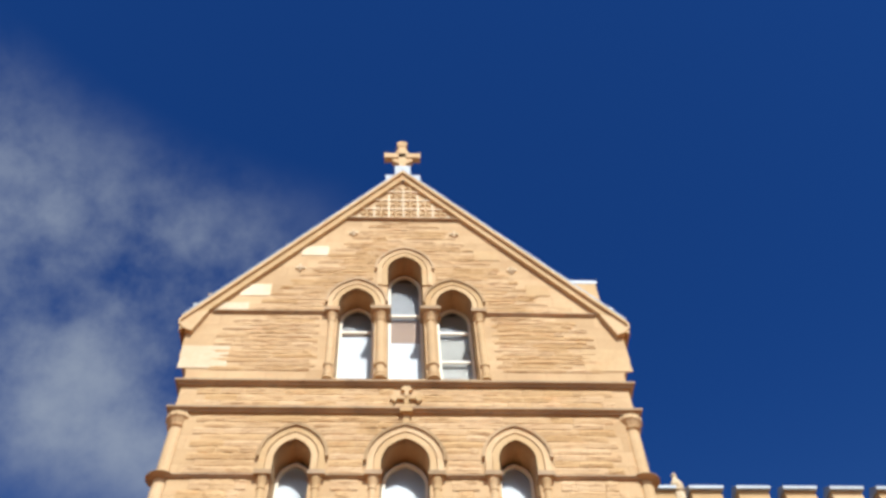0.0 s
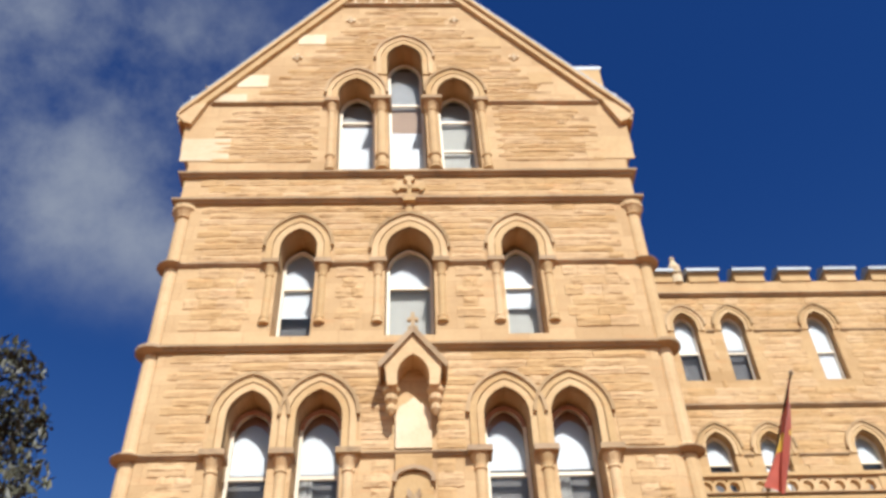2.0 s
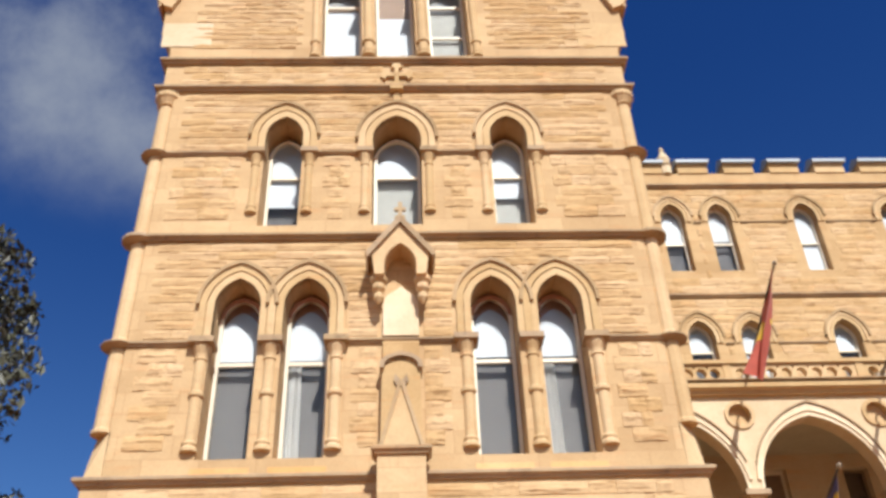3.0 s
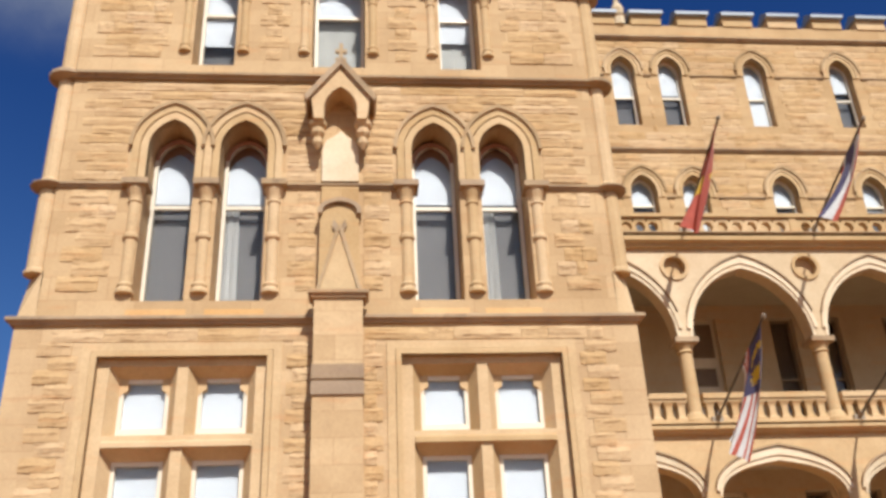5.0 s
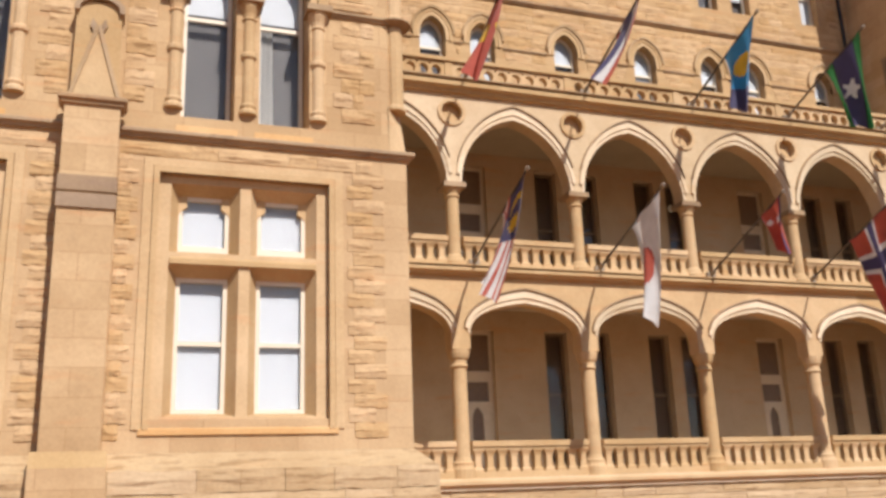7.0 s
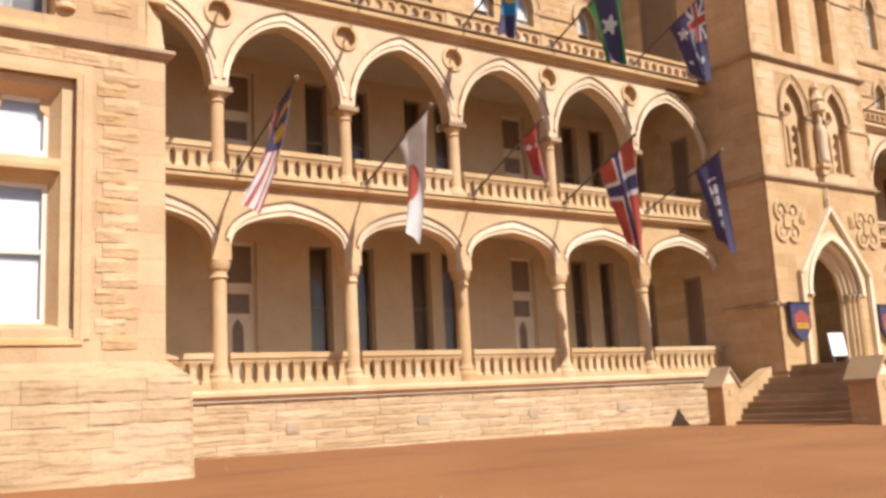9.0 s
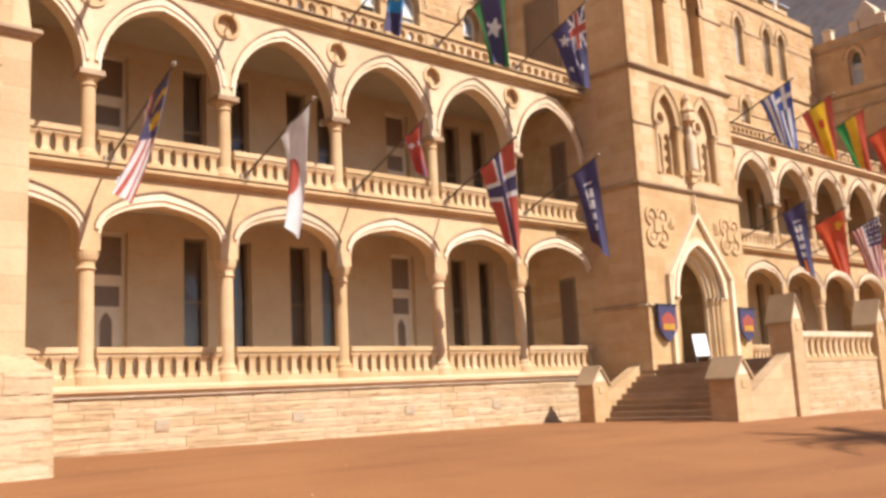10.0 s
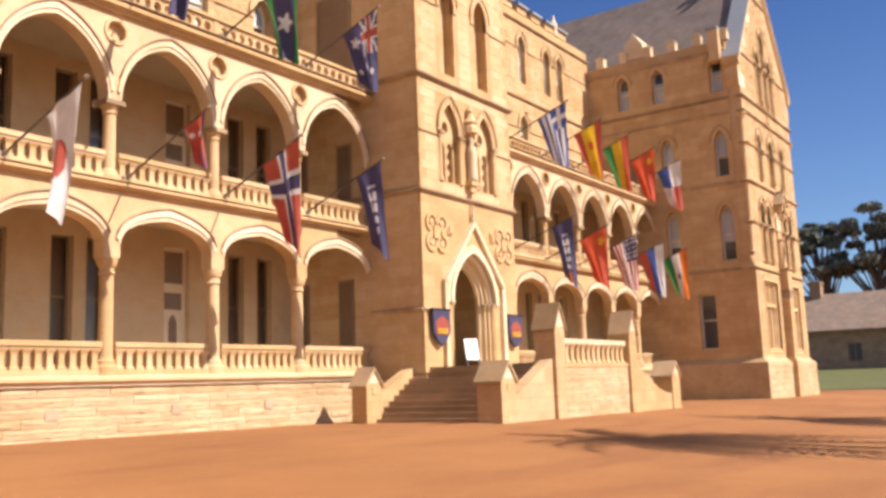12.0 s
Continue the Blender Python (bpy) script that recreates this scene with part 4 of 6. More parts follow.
        if top > zb + 0.1:
            box(bm, x - 0.03, x + 0.03, -0.052, 0.0, zb, min(top, GABLE - 0.6))
    part("diaper_ribs", bm, PALE, th)
    for j in range(4):
        for k in range(-5, 5):
            x, z = (k + 0.5) * 0.44, zb + 0.28 + j * 0.5
            if half(z + 0.02) > abs(x) + 0.02:
                cross(x, z, 0.18, 0.045, "carved_flower", TRIM)
    part("finial_base", boxes((-0.55, 0.55, -0.1, 0.6, 26.05, 26.4), (-0.25, 0.25, -0.1, 0.4, 26.4, 27.0)), LEADM, th)
    # gable cross with a rounded head
    bm = boxes((-0.12, 0.12, 0.0, 0.22, 26.4, 28.75), (-0.55, 0.55, 0.0, 0.22, 27.78, 28.04))
    for s in (-1, 1):
        prism(bm, [(s * 0.12, 27.7), (s * 0.3, 27.68), (s * 0.34, 27.58), (s * 0.12, 27.4)], 0.02, 0.2)
        prism(bm, [(s * 0.12, 28.04), (s * 0.18, 28.14), (s * 0.22, 28.24), (s * 0.12, 28.3)], 0.02, 0.2)
        prism(bm, [(s * 0.55, 27.74), (s * 0.6, 27.73), (s * 0.6, 28.09), (s * 0.55, 28.08)], 0.0, 0.22)
    prism(bm, [(0.18 * math.cos(a * math.pi / 5), 28.68 + 0.18 * math.sin(a * math.pi / 5)) for a in range(10)], -0.02, 0.24)
    bmesh.ops.recalc_face_normals(bm, faces=bm.faces[:])
    part("gable_cross", bm, TRIM, th, "pale carved stone gable cross")

    # bleached dressed stones at the gable's edges
    for x, z, w, h in ((-3.95, 20.35, 0.8, 0.5), (-2.5, 22.2, 0.75, 0.45), (2.3, 22.05, 0.7, 0.45), (3.55, 20.45, 0.6, 0.45), (-4.5, 19.6, 0.9, 0.4), (-4.86, 17.66, 1.14, 0.8), (4.86, 17.66, 1.14, 0.8)):
        part("dressed_block", boxes((x - w / 2, x + w / 2, -0.02, 0.01, z - h / 2, z + h / 2)), PALE if x < 0 else TRIM, th)

    # rock-faced courses, toothed against the dressed stone
    def tooth(k):
        return 0.3 if k % 2 else 0.1

    def clear_low(z, k):
        c = [(-9, -HW + 0.32 + tooth(k)), (HW - 0.32 - tooth(k), 9), (bx - bw - 0.02, bx + bw + 0.02)]
        if z > 2.0 and z < 6.5:
            for s in (-1, 1):
                c.append((s * W0 - 1.62 - tooth(k + 1) * 0.5, s * W0 + 1.62 + tooth(k + 1) * 0.5))
        return c

    def clear_arch(rows, corner):
        def f(z, k):
            c = [(-9, -corner - 0.0 + tooth(k)), (corner - tooth(k), 9)]
            for x, h, a, b, top, m in rows:
                w = h + m + 0.06
                rise = top + m * 1.15 + 0.1 - b
                if z < a - 0.12:
                    continue
                if z < min(b, IMP[a]):
                    c.append((x - w - tooth(k + 1) * 0.7, x + w + tooth(k + 1) * 0.7))
                elif z < b:
                    c.append((x - w, x + w))
                elif z < b + rise:
                    r = (w * w + rise * rise) / (2 * w)
                    q = max(0.0, r * r - (z - b - 0.05) ** 2)
                    half_w = max(0.0, math.sqrt(q) - (r - w))
                    c.append((x - half_w, x + half_w))
            return c
        return f

    rnd = random.Random(5)
    st = courses(-HW, HW, 1.95, 6.62, 0.23, (0.4, 1.2), clear_low, rnd)
    f1 = clear_arch(W1, 4.75)
    with_niche = lambda z, k: f1(z, k) + ([(bx - 0.42, bx + 0.42)] if z < 11.0 else [])
    st += courses(-4.9, 4.9, 7.3, 9.25, 0.27, (0.3, 0.8), with_niche, rnd)
    st += courses(-4.9, 4.9, 9.46, 11.6, 0.19, (0.4, 1.3), with_niche, rnd, 0.011)
    f2 = clear_arch(W2, 4.75)
    st += courses(-4.9, 4.9, 12.2, 13.86, 0.27, (0.3, 0.8), f2, rnd)
    st += courses(-4.9, 4.9, 14.04, 15.7, 0.18, (0.4, 1.3), f2, rnd, 0.012)
    st += courses(-HW + 0.3, HW - 0.3, 15.97, 16.6, 0.22, (0.4, 1.0), lambda z, k: [(-0.3, 0.3), (-9, -4.9 + tooth(k)), (4.9 - tooth(k), 9)], rnd)
    f3 = clear_arch(W3, 9)

    def clear_gable(z, k):
        edge = min(HW, (GABLE - 0.7 - z) / SLOPE) - (0.9 if k % 4 == 1 else 0.4) - tooth(k)
        return f3(z, k)[2:] + [(-9, -edge), (edge, 9)]
    st += courses(-HW, HW, 17.2, 19.3, 0.15, (0.35, 1.3), clear_gable, rnd, 0.014)
    st += courses(-HW, HW, 19.5, 23.75, 0.15, (0.35, 1.3), clear_gable, rnd, 0.014)
    add_blocks(front, st, ROCKS, Matrix.Identity(4), 0.038, lambda q: math.hypot(q[0] - 0.5, q[1] - 6), 11)
    # large rough blocks of the plinth
    st = courses(-5.5, 5.5, -0.5, 1.5, 0.33, (0.6, 1.7), lambda z, k: [(bx - bw - 0.12, bx + bw + 0.12)], rnd)
    add_blocks(th, st, FLATS, Matrix.Translation((0, -0.31, 0)), 0.05, lambda q: abs(q[0] - 3), 12)
    turn = Matrix.Translation((5.51, 0, 0)) @ Matrix.Rotation(radians(90), 4, "Z")
    add_blocks(th, courses(-0.3, 5.8, -0.5, 1.5, 0.4, (0.7, 1.5), lambda z, k: [], rnd), FLATS, turn, 0.05, lambda q: q[0], 13)
    return th


near_pavilion = pavilion()
# the gable stands a little out of true: its head leans to one side
LEAN = -0.027


def lean(p):
    return Vector((p[0] + LEAN * max(0.0, p[2] - 17.0), p[1], p[2]))


for o in near_pavilion.children_recursive:
    if o.type == "MESH":
        for v in o.data.vertices:
            v.co = lean(v.co)

# ---- the arcaded wing ----
COLS = [8.28, 11.71, 15.14, 18.66, 22.12]
YF, YB = 5.75, 9.5
VENTS = (9.95, 13.55, 17.2, 20.6)


def wing():
    th = tagged(new("arcaded_wing"), "long sandstone wing with two arcaded verandas and battlements", "building", "arcaded wings")
    x0, x1 = HW, 25.7
    ups = [9.12, 10.72, 13.65, 16.68, 19.55, 20.95, 24.0]
    mids = [9.2, 10.85, 13.75, 16.7, 19.3, 21.1, 24.1]
    hi = [(x, 0.40, 17.3, 19.48, 20.05, 0.24) for x in ups]
    lo = [(x, 0.42, 12.9, 14.82, 15.42, 0.24) for x in mids]
    doors = [(10.2, 0.5), (20.25, 0.5)]
    tall = [12.68, 14.1, 16.15, 17.3, 22.8, 24.15]
    back_holes = [arch_shape(*w[:5]) for w in hi + lo]
    for z in (1.4, 6.38):
        back_holes += [rect(x - 0.36, x + 0.36, z + 0.45, z + 4.2) for x in tall] + [rect(x - h, x + h, z + 0.02, z + 4.2) for x, h in doors]
    part("veranda_back_wall", panel(rect(x0, x1, -0.6, 11.2), [q for q in back_holes if q[0][1] < 11], YB, YB + 0.7), RENDER, th)
    wall = part("main_wall", panel(rect(x0, x1, 11.2, 21.4), [q for q in back_holes if q[0][1] > 11], YB, YB + 0.7), ASHLAR, th)
    for i, w in enumerate(hi):
        sash(th, w[0], w[1] - 0.02, w[2] + 0.05, w[3], w[4] - 0.02, YB + 0.32, 18.55, ((18.6, 20.2), (18.7, 20.2), (17.5, 20.2), (18.9, 20.2), (18.2, 20.2), (18.0, 20.2), (17.3, 20.2))[i])
        hood(th, w[0], w[1], w[5], w[3] - 0.2, w[3], w[4], YB, 0.06)
    for i, w in enumerate(lo):
        sash(th, w[0], w[1] - 0.02, w[2], w[3], w[4] - 0.02, YB + 0.32, 14.45, ((14.5, 15.5), (13.4, 15.5), (14.5, 15.5), (14.3, 15.5))[i % 4])
        hood(th, w[0], w[1], w[5], w[3] - 0.2, w[3], w[4], YB, 0.06)
    for z in (1.4, 6.38):
        for x in tall:
            sash(th, x, 0.36, z + 0.45, z + 4.2, z + 4.2, YB + 0.3, z + 2.4, None, frame_mat=FRAME)
            # added sheet: the dim brown look of the shaded panes, put into its colour
            part("roller_shade", boxes((x - 0.34, x + 0.34, YB + 0.40, YB + 0.41, z + 0.5, z + 4.15)), DUSKGLASS, th)
        for x, h in doors:
            leaf = part("door", panel(rect(x - h, x + h, z + 0.02, z + 4.2), [arch_shape(x, 0.17, z + 0.9, z + 1.7, z + 2.05), rect(x - 0.36, x + 0.36, z + 2.2, z + 2.75), rect(x - 0.42, x + 0.42, z + 3.05, z + 4.1)], YB + 0.2, YB + 0.28), DOORPAINT, th, "pale painted veranda door with glazed lights")
            part("pane", boxes((x - 0.45, x + 0.45, YB + 0.24, YB + 0.25, z + 0.8, z + 4.15)), DUSKGLASS, leaf)
    # strings, imposts
    part("string_course", string_bm(x0, x1, 16.25, 16.42, 0.13, YB, ends=False), STRING, th)
    part("string_course", string_bm(x0, x1, 20.72, 20.9, 0.16, YB, ends=False), STRING, th)
    for row, z in ((hi, 19.2), (lo, 14.55)):
        xs = [x0] + [v for w in row for v in (w[0] - w[1] - w[5] - 0.03, w[0] + w[1] + w[5] + 0.03)] + [x1]
        for a, b in zip(xs[::2], xs[1::2]):
            if b - a > 0.15:
                part("impost_string", string_bm(a, b, z, z + 0.1, 0.07, YB, ends=False), STRING, th)
    # battlements
    x = 8.06
    while x + 1.05 < x1:
        part("merlon", boxes((x, x + 1.05, YB - 0.05, YB + 0.45, 21.4, 21.78)), TRIM, th)
        bm = bmesh.new()
        prism(bm, [(YB - 0.2, 21.78), (YB + 0.55, 21.78), (YB + 0.55, 21.9), (YB + 0.2, 22.15), (YB - 0.2, 21.9)], x - 0.06, x + 1.11, lambda p: (p[1], p[0], p[2]))
        bmesh.ops.recalc_face_normals(bm, faces=bm.faces[:])
        part("merlon_cap", bm, LEADM, th)
        x += 1.62
    part("roof", boxes((x0, x1, YB + 0.7, YB + 10, 20.6, 20.8)), SLATE, th)
    part("rear_wall", boxes((x0, x1, YB + 10, YB + 10.5, -0.6, 21.0)), ASHLAR, th)
    part("pinnacle", lathe(bmesh.new(), 8.75 + 0.55, YB + 0.1, [(0.22, 21.4), (0.22, 21.75), (0.28, 21.8), (0.2, 21.9), (0.24, 22.1), (0.06, 22.5), (0.1, 22.58), (0.02, 22.7)], 8), PALE, th, "small pale stone pinnacle")
    # stones of the upper wall
    def clear(z, k):
        t = 0.28 if k % 2 else 0.08
        c = []
        for x, h, a, b, top, m in hi + lo:
            w, rise = h + m + 0.05, top + m * 1.15 + 0.08 - b
            if a - 0.15 < z < b:
                c.append((x - w - t * 0.6, x + w + t * 0.6))
            elif b <= z < b + rise:
                r = (w * w + rise * rise) / (2 * w)
                hw = max(0.0, math.sqrt(max(0.0, r * r - (z - b - 0.05) ** 2)) - (r - w))
                c.append((x - hw, x + hw))
        return c
    rnd = random.Random(8)
    st = courses(x0, x1, 12.0, 16.2, 0.28, (0.4, 1.1), clear, rnd) + courses(x0, x1, 16.45, 20.7, 0.28, (0.4, 1.1), clear, rnd)
    add_blocks(wall, st, ROCKS, Matrix.Translation((0, YB, 0)), 0.034, lambda q: q[0], 21)

    # verandas: floors, base wall, arcade
    part("veranda_floor", boxes((x0, x1, YF - 0.1, YB, 1.15, 1.4)), PALE, th)
    part("veranda_floor", boxes((x0, x1, YF + 0.45, YB, 6.18, 6.37)), CEIL, th)
    part("veranda_roof", boxes((x0, x1, YF + 0.45, YB, 10.98, 11.2)), CEIL, th)
    base = part("base_wall", boxes((x0, x1, YF, YF + 0.5, -0.9, 1.15)), PLINTH, th)
    st = courses(x0 + 0.3, x1, -0.74, 1.14, 0.235, (0.5, 2.0), lambda z, k: [], rnd, 0.012)
    add_blocks(base, st, FLATS, Matrix.Translation((0, YF, 0)), 0.05, lambda q: q[0], 22)
    for z0, z1, p in ((1.17, 1.42, 0.2), (6.18, 6.40, 0.22), (10.96, 11.32, 0.26)):
        part("cornice", string_bm(x0, x1, z0, z1, p, YF, ends=False), TRIM, th)
        if z0 > 5:
            part("cornice_fillet", boxes((x0, x1, YF - p * 0.95, YF + 0.1, z1 + 0.002, z1 + 0.03)), STRING if z0 > 10 else TRIM, th)
    mids_x = [(a + b) / 2 for a, b in zip([COLS[0] - 3.43] + COLS, COLS + [COLS[-1] + 3.5])]
    for tier, (imp, spring, apex, top, cw) in enumerate(((4.4, 4.78, 5.56, 6.2, 0.24), (8.57, 8.6, 10.42, 10.98, 0.2))):
        for i, c in enumerate(COLS):
            l, r = max(mids_x[i], x0), mids_x[i + 1]
            hl, hr = c - cw - mids_x[i], r - c - cw
            pl = [(mids_x[i] + x, spring + z) for x, z in pointed(hl, apex - spring, 12) if x >= -0.001]
            pr = [(r + x, spring + z) for x, z in pointed(hr, apex - spring, 12) if x <= 0.001]
            poly = [(c - cw, imp)] + [p for p in pl if p[0] >= l] + [(l, top), (r, top)] + [p for p in pr] + [(c + cw, imp)]
            if mids_x[i] < x0:
                poly.insert(len([p for p in pl if p[0] >= l]) + 1, (l, spring + 1.4 if tier else 5.5))
            hole = []
            if tier:
                hole = [[(c + 0.30 * math.cos(a * math.pi / 9), 10.46 + 0.30 * math.sin(a * math.pi / 9)) for a in range(18)]]
            part("arcade_spandrel", panel(poly, hole, YF, YF + 0.45), SPANDREL if tier else TRIM, th)
            if tier:
                bm = bmesh.new()
                circ = lambda q: [(c + q * math.cos(a * math.pi / 12), 10.46 + q * math.sin(a * math.pi / 12)) for a in range(25)]
                ring(bm, circ(0.28), circ(0.37), YF - 0.05, YF + 0.1)
                ro = part("roundel", bm, TRIM, th)
                bm = bmesh.new()
                prism(bm, circ(0.32)[:-1], YF + 0.16, YF + 0.2)
                bmesh.ops.recalc_face_normals(bm, faces=bm.faces[:])
                part("roundel_dish", bm, TRIM, ro)
        for i, m in enumerate(mids_x):
            left = COLS[i - 1] if i else COLS[0] - 3.43
            right = COLS[i] if i < len(COLS) else COLS[-1] + 3.5
            h = (right - left) / 2 - cw
            for d0, d1, y0, mat, zl in ((0.0, 0.12, YF - 0.02, PALE, spring), (0.12, 0.30, YF - 0.06, PALE, spring + 0.05), (0.31, 0.35, YF - 0.11, STRING, spring + (0.5 if tier else 0.2))):
                bm = bmesh.new()
                k = 0.85 if tier else 0.95
                a = [(m + x, spring + z) for x, z in pointed(h + d0 * 0.5, apex - spring + d0 * 1.05, 14)]
                b = [(m + x, spring + z) for x, z in pointed(h + d1 * 0.5, apex - spring + d1 * 1.05, 14)]
                keep = [j for j in range(len(a)) if x0 < a[j][0] < x1 and b[j][1] >= zl]
                if len(keep) > 2:
                    ring(bm, [a[j] for j in keep], [b[j] for j in keep], y0, YF + 0.05)
                    part("arch_moulding" if mat is PALE else "drip_mould", bm, mat, th)
                else:
                    bm.free()
    for c in COLS:
        y = YF + 0.22
        r = 0.19
        part("column", lathe(bmesh.new(), c, y, [(0.3, 1.4), (0.3, 1.62), (0.27, 1.66), (0.25, 1.72), (0.26, 1.76), (r + 0.02, 1.82), (r, 1.9), (r * 0.93, 3.95), (r * 1.2, 4.0), (r, 4.06), (r, 4.14), (r * 1.25, 4.2), (r * 1.4, 4.3), (r * 1.45, 4.4)], 18), TRIM, th)
        r = 0.17
        part("column", lathe(bmesh.new(), c, y, [(0.29, 6.38), (0.29, 6.56), (0.25, 6.6), (0.22, 6.68), (r, 6.75), (r * 0.95, 8.2), (r * 1.2, 8.24), (r, 8.29), (r * 1.25, 8.38), (r * 1.4, 8.45)], 18), TRIM, th)
        part("capital", boxes((c - 0.29, c + 0.29, y - 0.29, y + 0.29, 8.45, 8.57)), STRING, th)
    # balustrades
    stops = [x0] + COLS + [x1]
    bal = bmesh.new()
    prof = [(0.115, 0.0), (0.115, 0.05), (0.085, 0.09), (0.075, 0.2), (0.075, 0.36), (0.095, 0.43), (0.125, 0.48), (0.14, 0.52)]
    v = []
    for wd, z in prof:
        v.append([bal.verts.new((sx * wd, sy * wd, z)) for sx, sy in ((-1, -1), (1, -1), (1, 1), (-1, 1))])
    for a, b in zip(v, v[1:]):
        for k in range(4):
            bal.faces.new((a[k], a[(k + 1) % 4], b[(k + 1) % 4], b[k]))
    bme = bpy.data.meshes.new("baluster")
    bal.to_mesh(bme)
    bal.free()
    bme.materials.append(TRIM)
    for zf, z1 in ((1.56, 2.26), (6.57, 7.2)):
        for a, b in zip(stops, stops[1:]):
            l, r = a + 0.2, b - 0.2
            part("balustrade_rail", boxes((l, r, YF + 0.05, YF + 0.36, z1 - 0.13, z1), (l, r, YF + 0.09, YF + 0.32, z1 - 0.2, z1 - 0.12)), TRIM, th)
            part("balustrade_foot", boxes((l, r, YF + 0.07, YF + 0.34, zf - 0.16, zf)), TRIM, th)
            n = max(2, round((r - l) / 0.31))
            for k in range(n):
                o = new("baluster", bme)
                o.parent = th
                o.matrix_basis = Matrix.Translation((l + (k + 0.5) * (r - l) / n, YF + 0.2, zf)) @ Matrix.Diagonal((1, 1, (z1 - 0.2 - zf) / 0.52, 1))
    # pierced parapet over the arcade
    for a, b in zip(stops, stops[1:]):
        n = max(2, round((b - a - 0.3) / 0.37))
        p = (b - a - 0.3) / n
        holes = [[(a + 0.15 + (k + 0.5) * p + 0.135 * math.cos(t * math.pi / 6), 11.66 + 0.15 * math.sin(t * math.pi / 6)) for t in range(12)] for k in range(n)]
        for k in range(n - 1):
            xm = a + 0.15 + (k + 1) * p
            for zz, s in ((11.80, 1), (11.52, -1)):
                holes.append([(xm - 0.05, zz + s * 0.05), (xm, zz - s * 0.03), (xm + 0.05, zz + s * 0.05)])
        part("pierced_parapet", panel(rect(a + 0.1, b - 0.1, 11.36, 11.9), holes, YF + 0.1, YF + 0.28), TRIM, th)
        part("parapet_post", boxes((b - 0.1, b + 0.1, YF + 0.07, YF + 0.31, 11.35, 11.92)), TRIM, th)
    part("parapet_rail", boxes((x0, x1, YF + 0.02, YF + 0.36, 11.92, 12.02)), TRIM, th)
    part("downpipe", lathe(bmesh.new(), x1 - 0.35, YB - 0.12, [(0.06, 11.2), (0.06, 20.7)], 8), IRON, th, "black iron downpipe")
    for x in VENTS:
        part("wall_vent", boxes((x - 0.17, x + 0.17, YF - 0.05, YF, 0.36, 0.62), *[(x - 0.15, x + 0.15, YF - 0.06, YF - 0.04, 0.39 + k * 0.05, 0.41 + k * 0.05) for k in range(5)]), VENT, th, "grey vent in the base wall")
    for x in (13.6, 17.0):
        part("wall_lamp", lathe(bmesh.new(), x, YB - 0.15, [(0.03, 9.55), (0.09, 9.62), (0.09, 9.72), (0.03, 9.8)], 8), LAMP, th, "small white globe wall lamp")
    return th


near_wing = wing()


# ---- ground ----
def ground_z(x, y):
    z = 0.02 - 0.0095 * max(0.0, min(x, 70.0)) + 0.048 * max(-30.0, min(0.0, y + 1.0))
    return z


def ground():
    def steps(lo, hi, n, far):
        a = list(np.linspace(lo, hi, n))
        return [-far, -far * 0.4, -far * 0.15] + a + [far * 0.15 + hi, far * 0.4 + hi, far + hi]
    xs, ys = steps(-30, 90, 80, 1500), steps(-45, 30, 50, 1500)
    rnd = random.Random(2)
    verts = [(x, y, ground_z(x, y) + (rnd.uniform(-0.012, 0.012) if abs(x) < 95 and abs(y) < 50 else 0)) for x in xs for y in ys]
    n = len(ys)
    faces = [(i * n + j, (i + 1) * n + j, (i + 1) * n + j + 1, i * n + j + 1) for i in range(len(xs) - 1) for j in range(n - 1)]
    me = bpy.data.meshes.new("ground")
    me.from_pydata(verts, [], faces)
    me.materials.append(GRAVEL)
    return tagged(new("ground", me), "fine reddish gravel forecourt", "ground", kind="structure")


ground()

# ---- entrance tower ----
TX0, TX1, TY = 25.7, 31.9, 3.58


def blind_quatrefoil(th, cx, cz, r):
    """A raised four-lobed moulding round a carved field, with a boss in each lobe."""
    def foil(q):
        pts = []
        for k in range(49):
            a = 2 * math.pi * k / 48
            u = Vector((math.cos(a), math.sin(a)))
            far = 0.0
            for sx in (-1, 1):
                for sz in (-1, 1):
                    o = Vector((sx * 0.5, sz * 0.56))
                    b, c = u.dot(o), o.length_squared - q * q
                    if b * b > c:
                        far = max(far, b + math.sqrt(b * b - c))
            far = max(far, 0.62 - (0.52 - q))
            pts.append((cx + u.x * far * r, cz + u.y * far * r))
        return pts
    bm = bmesh.new()
    ring(bm, foil(0.36), foil(0.54), TY - 0.075, TY + 0.01)
    p = part("carved_panel", bm, TRIM, th, "carved quatrefoil panel")
    part("panel_field", boxes((cx - r * 0.3, cx + r * 0.3, TY - 0.07, TY + 0.01, cz - r * 0.34, cz + r * 0.34)), TRIM, p)
    for sx in (-1, 1):
        for sz in (-1, 1):
            x, z = cx + sx * r * 0.5, cz + sz * r * 0.58
            bm = bmesh.new()
            prism(bm, [(x + r * (0.15 + 0.08 * (a % 2)) * math.cos(a * math.pi / 5), z + r * (0.15 + 0.08 * (a % 2)) * math.sin(a * math.pi / 5)) for a in range(10)], TY - 0.06, TY + 0.01)
            bmesh.ops.recalc_face_normals(bm, faces=bm.faces[:])
            part("carved_boss", bm, TRIM, p)
    s = 1 if cx < 28.8 else -1
    part("carved_leaf", boxes((cx + s * r * 1.35 - 0.16, cx + s * r * 1.35 + 0.16, TY - 0.05, TY + 0.01, cz + 0.0, cz + 0.42), (cx + s * r * 1.35 - 0.09, cx + s * r * 1.35 + 0.09, TY - 0.09, TY + 0.01, cz + 0.07, cz + 0.35)), TRIM, p)


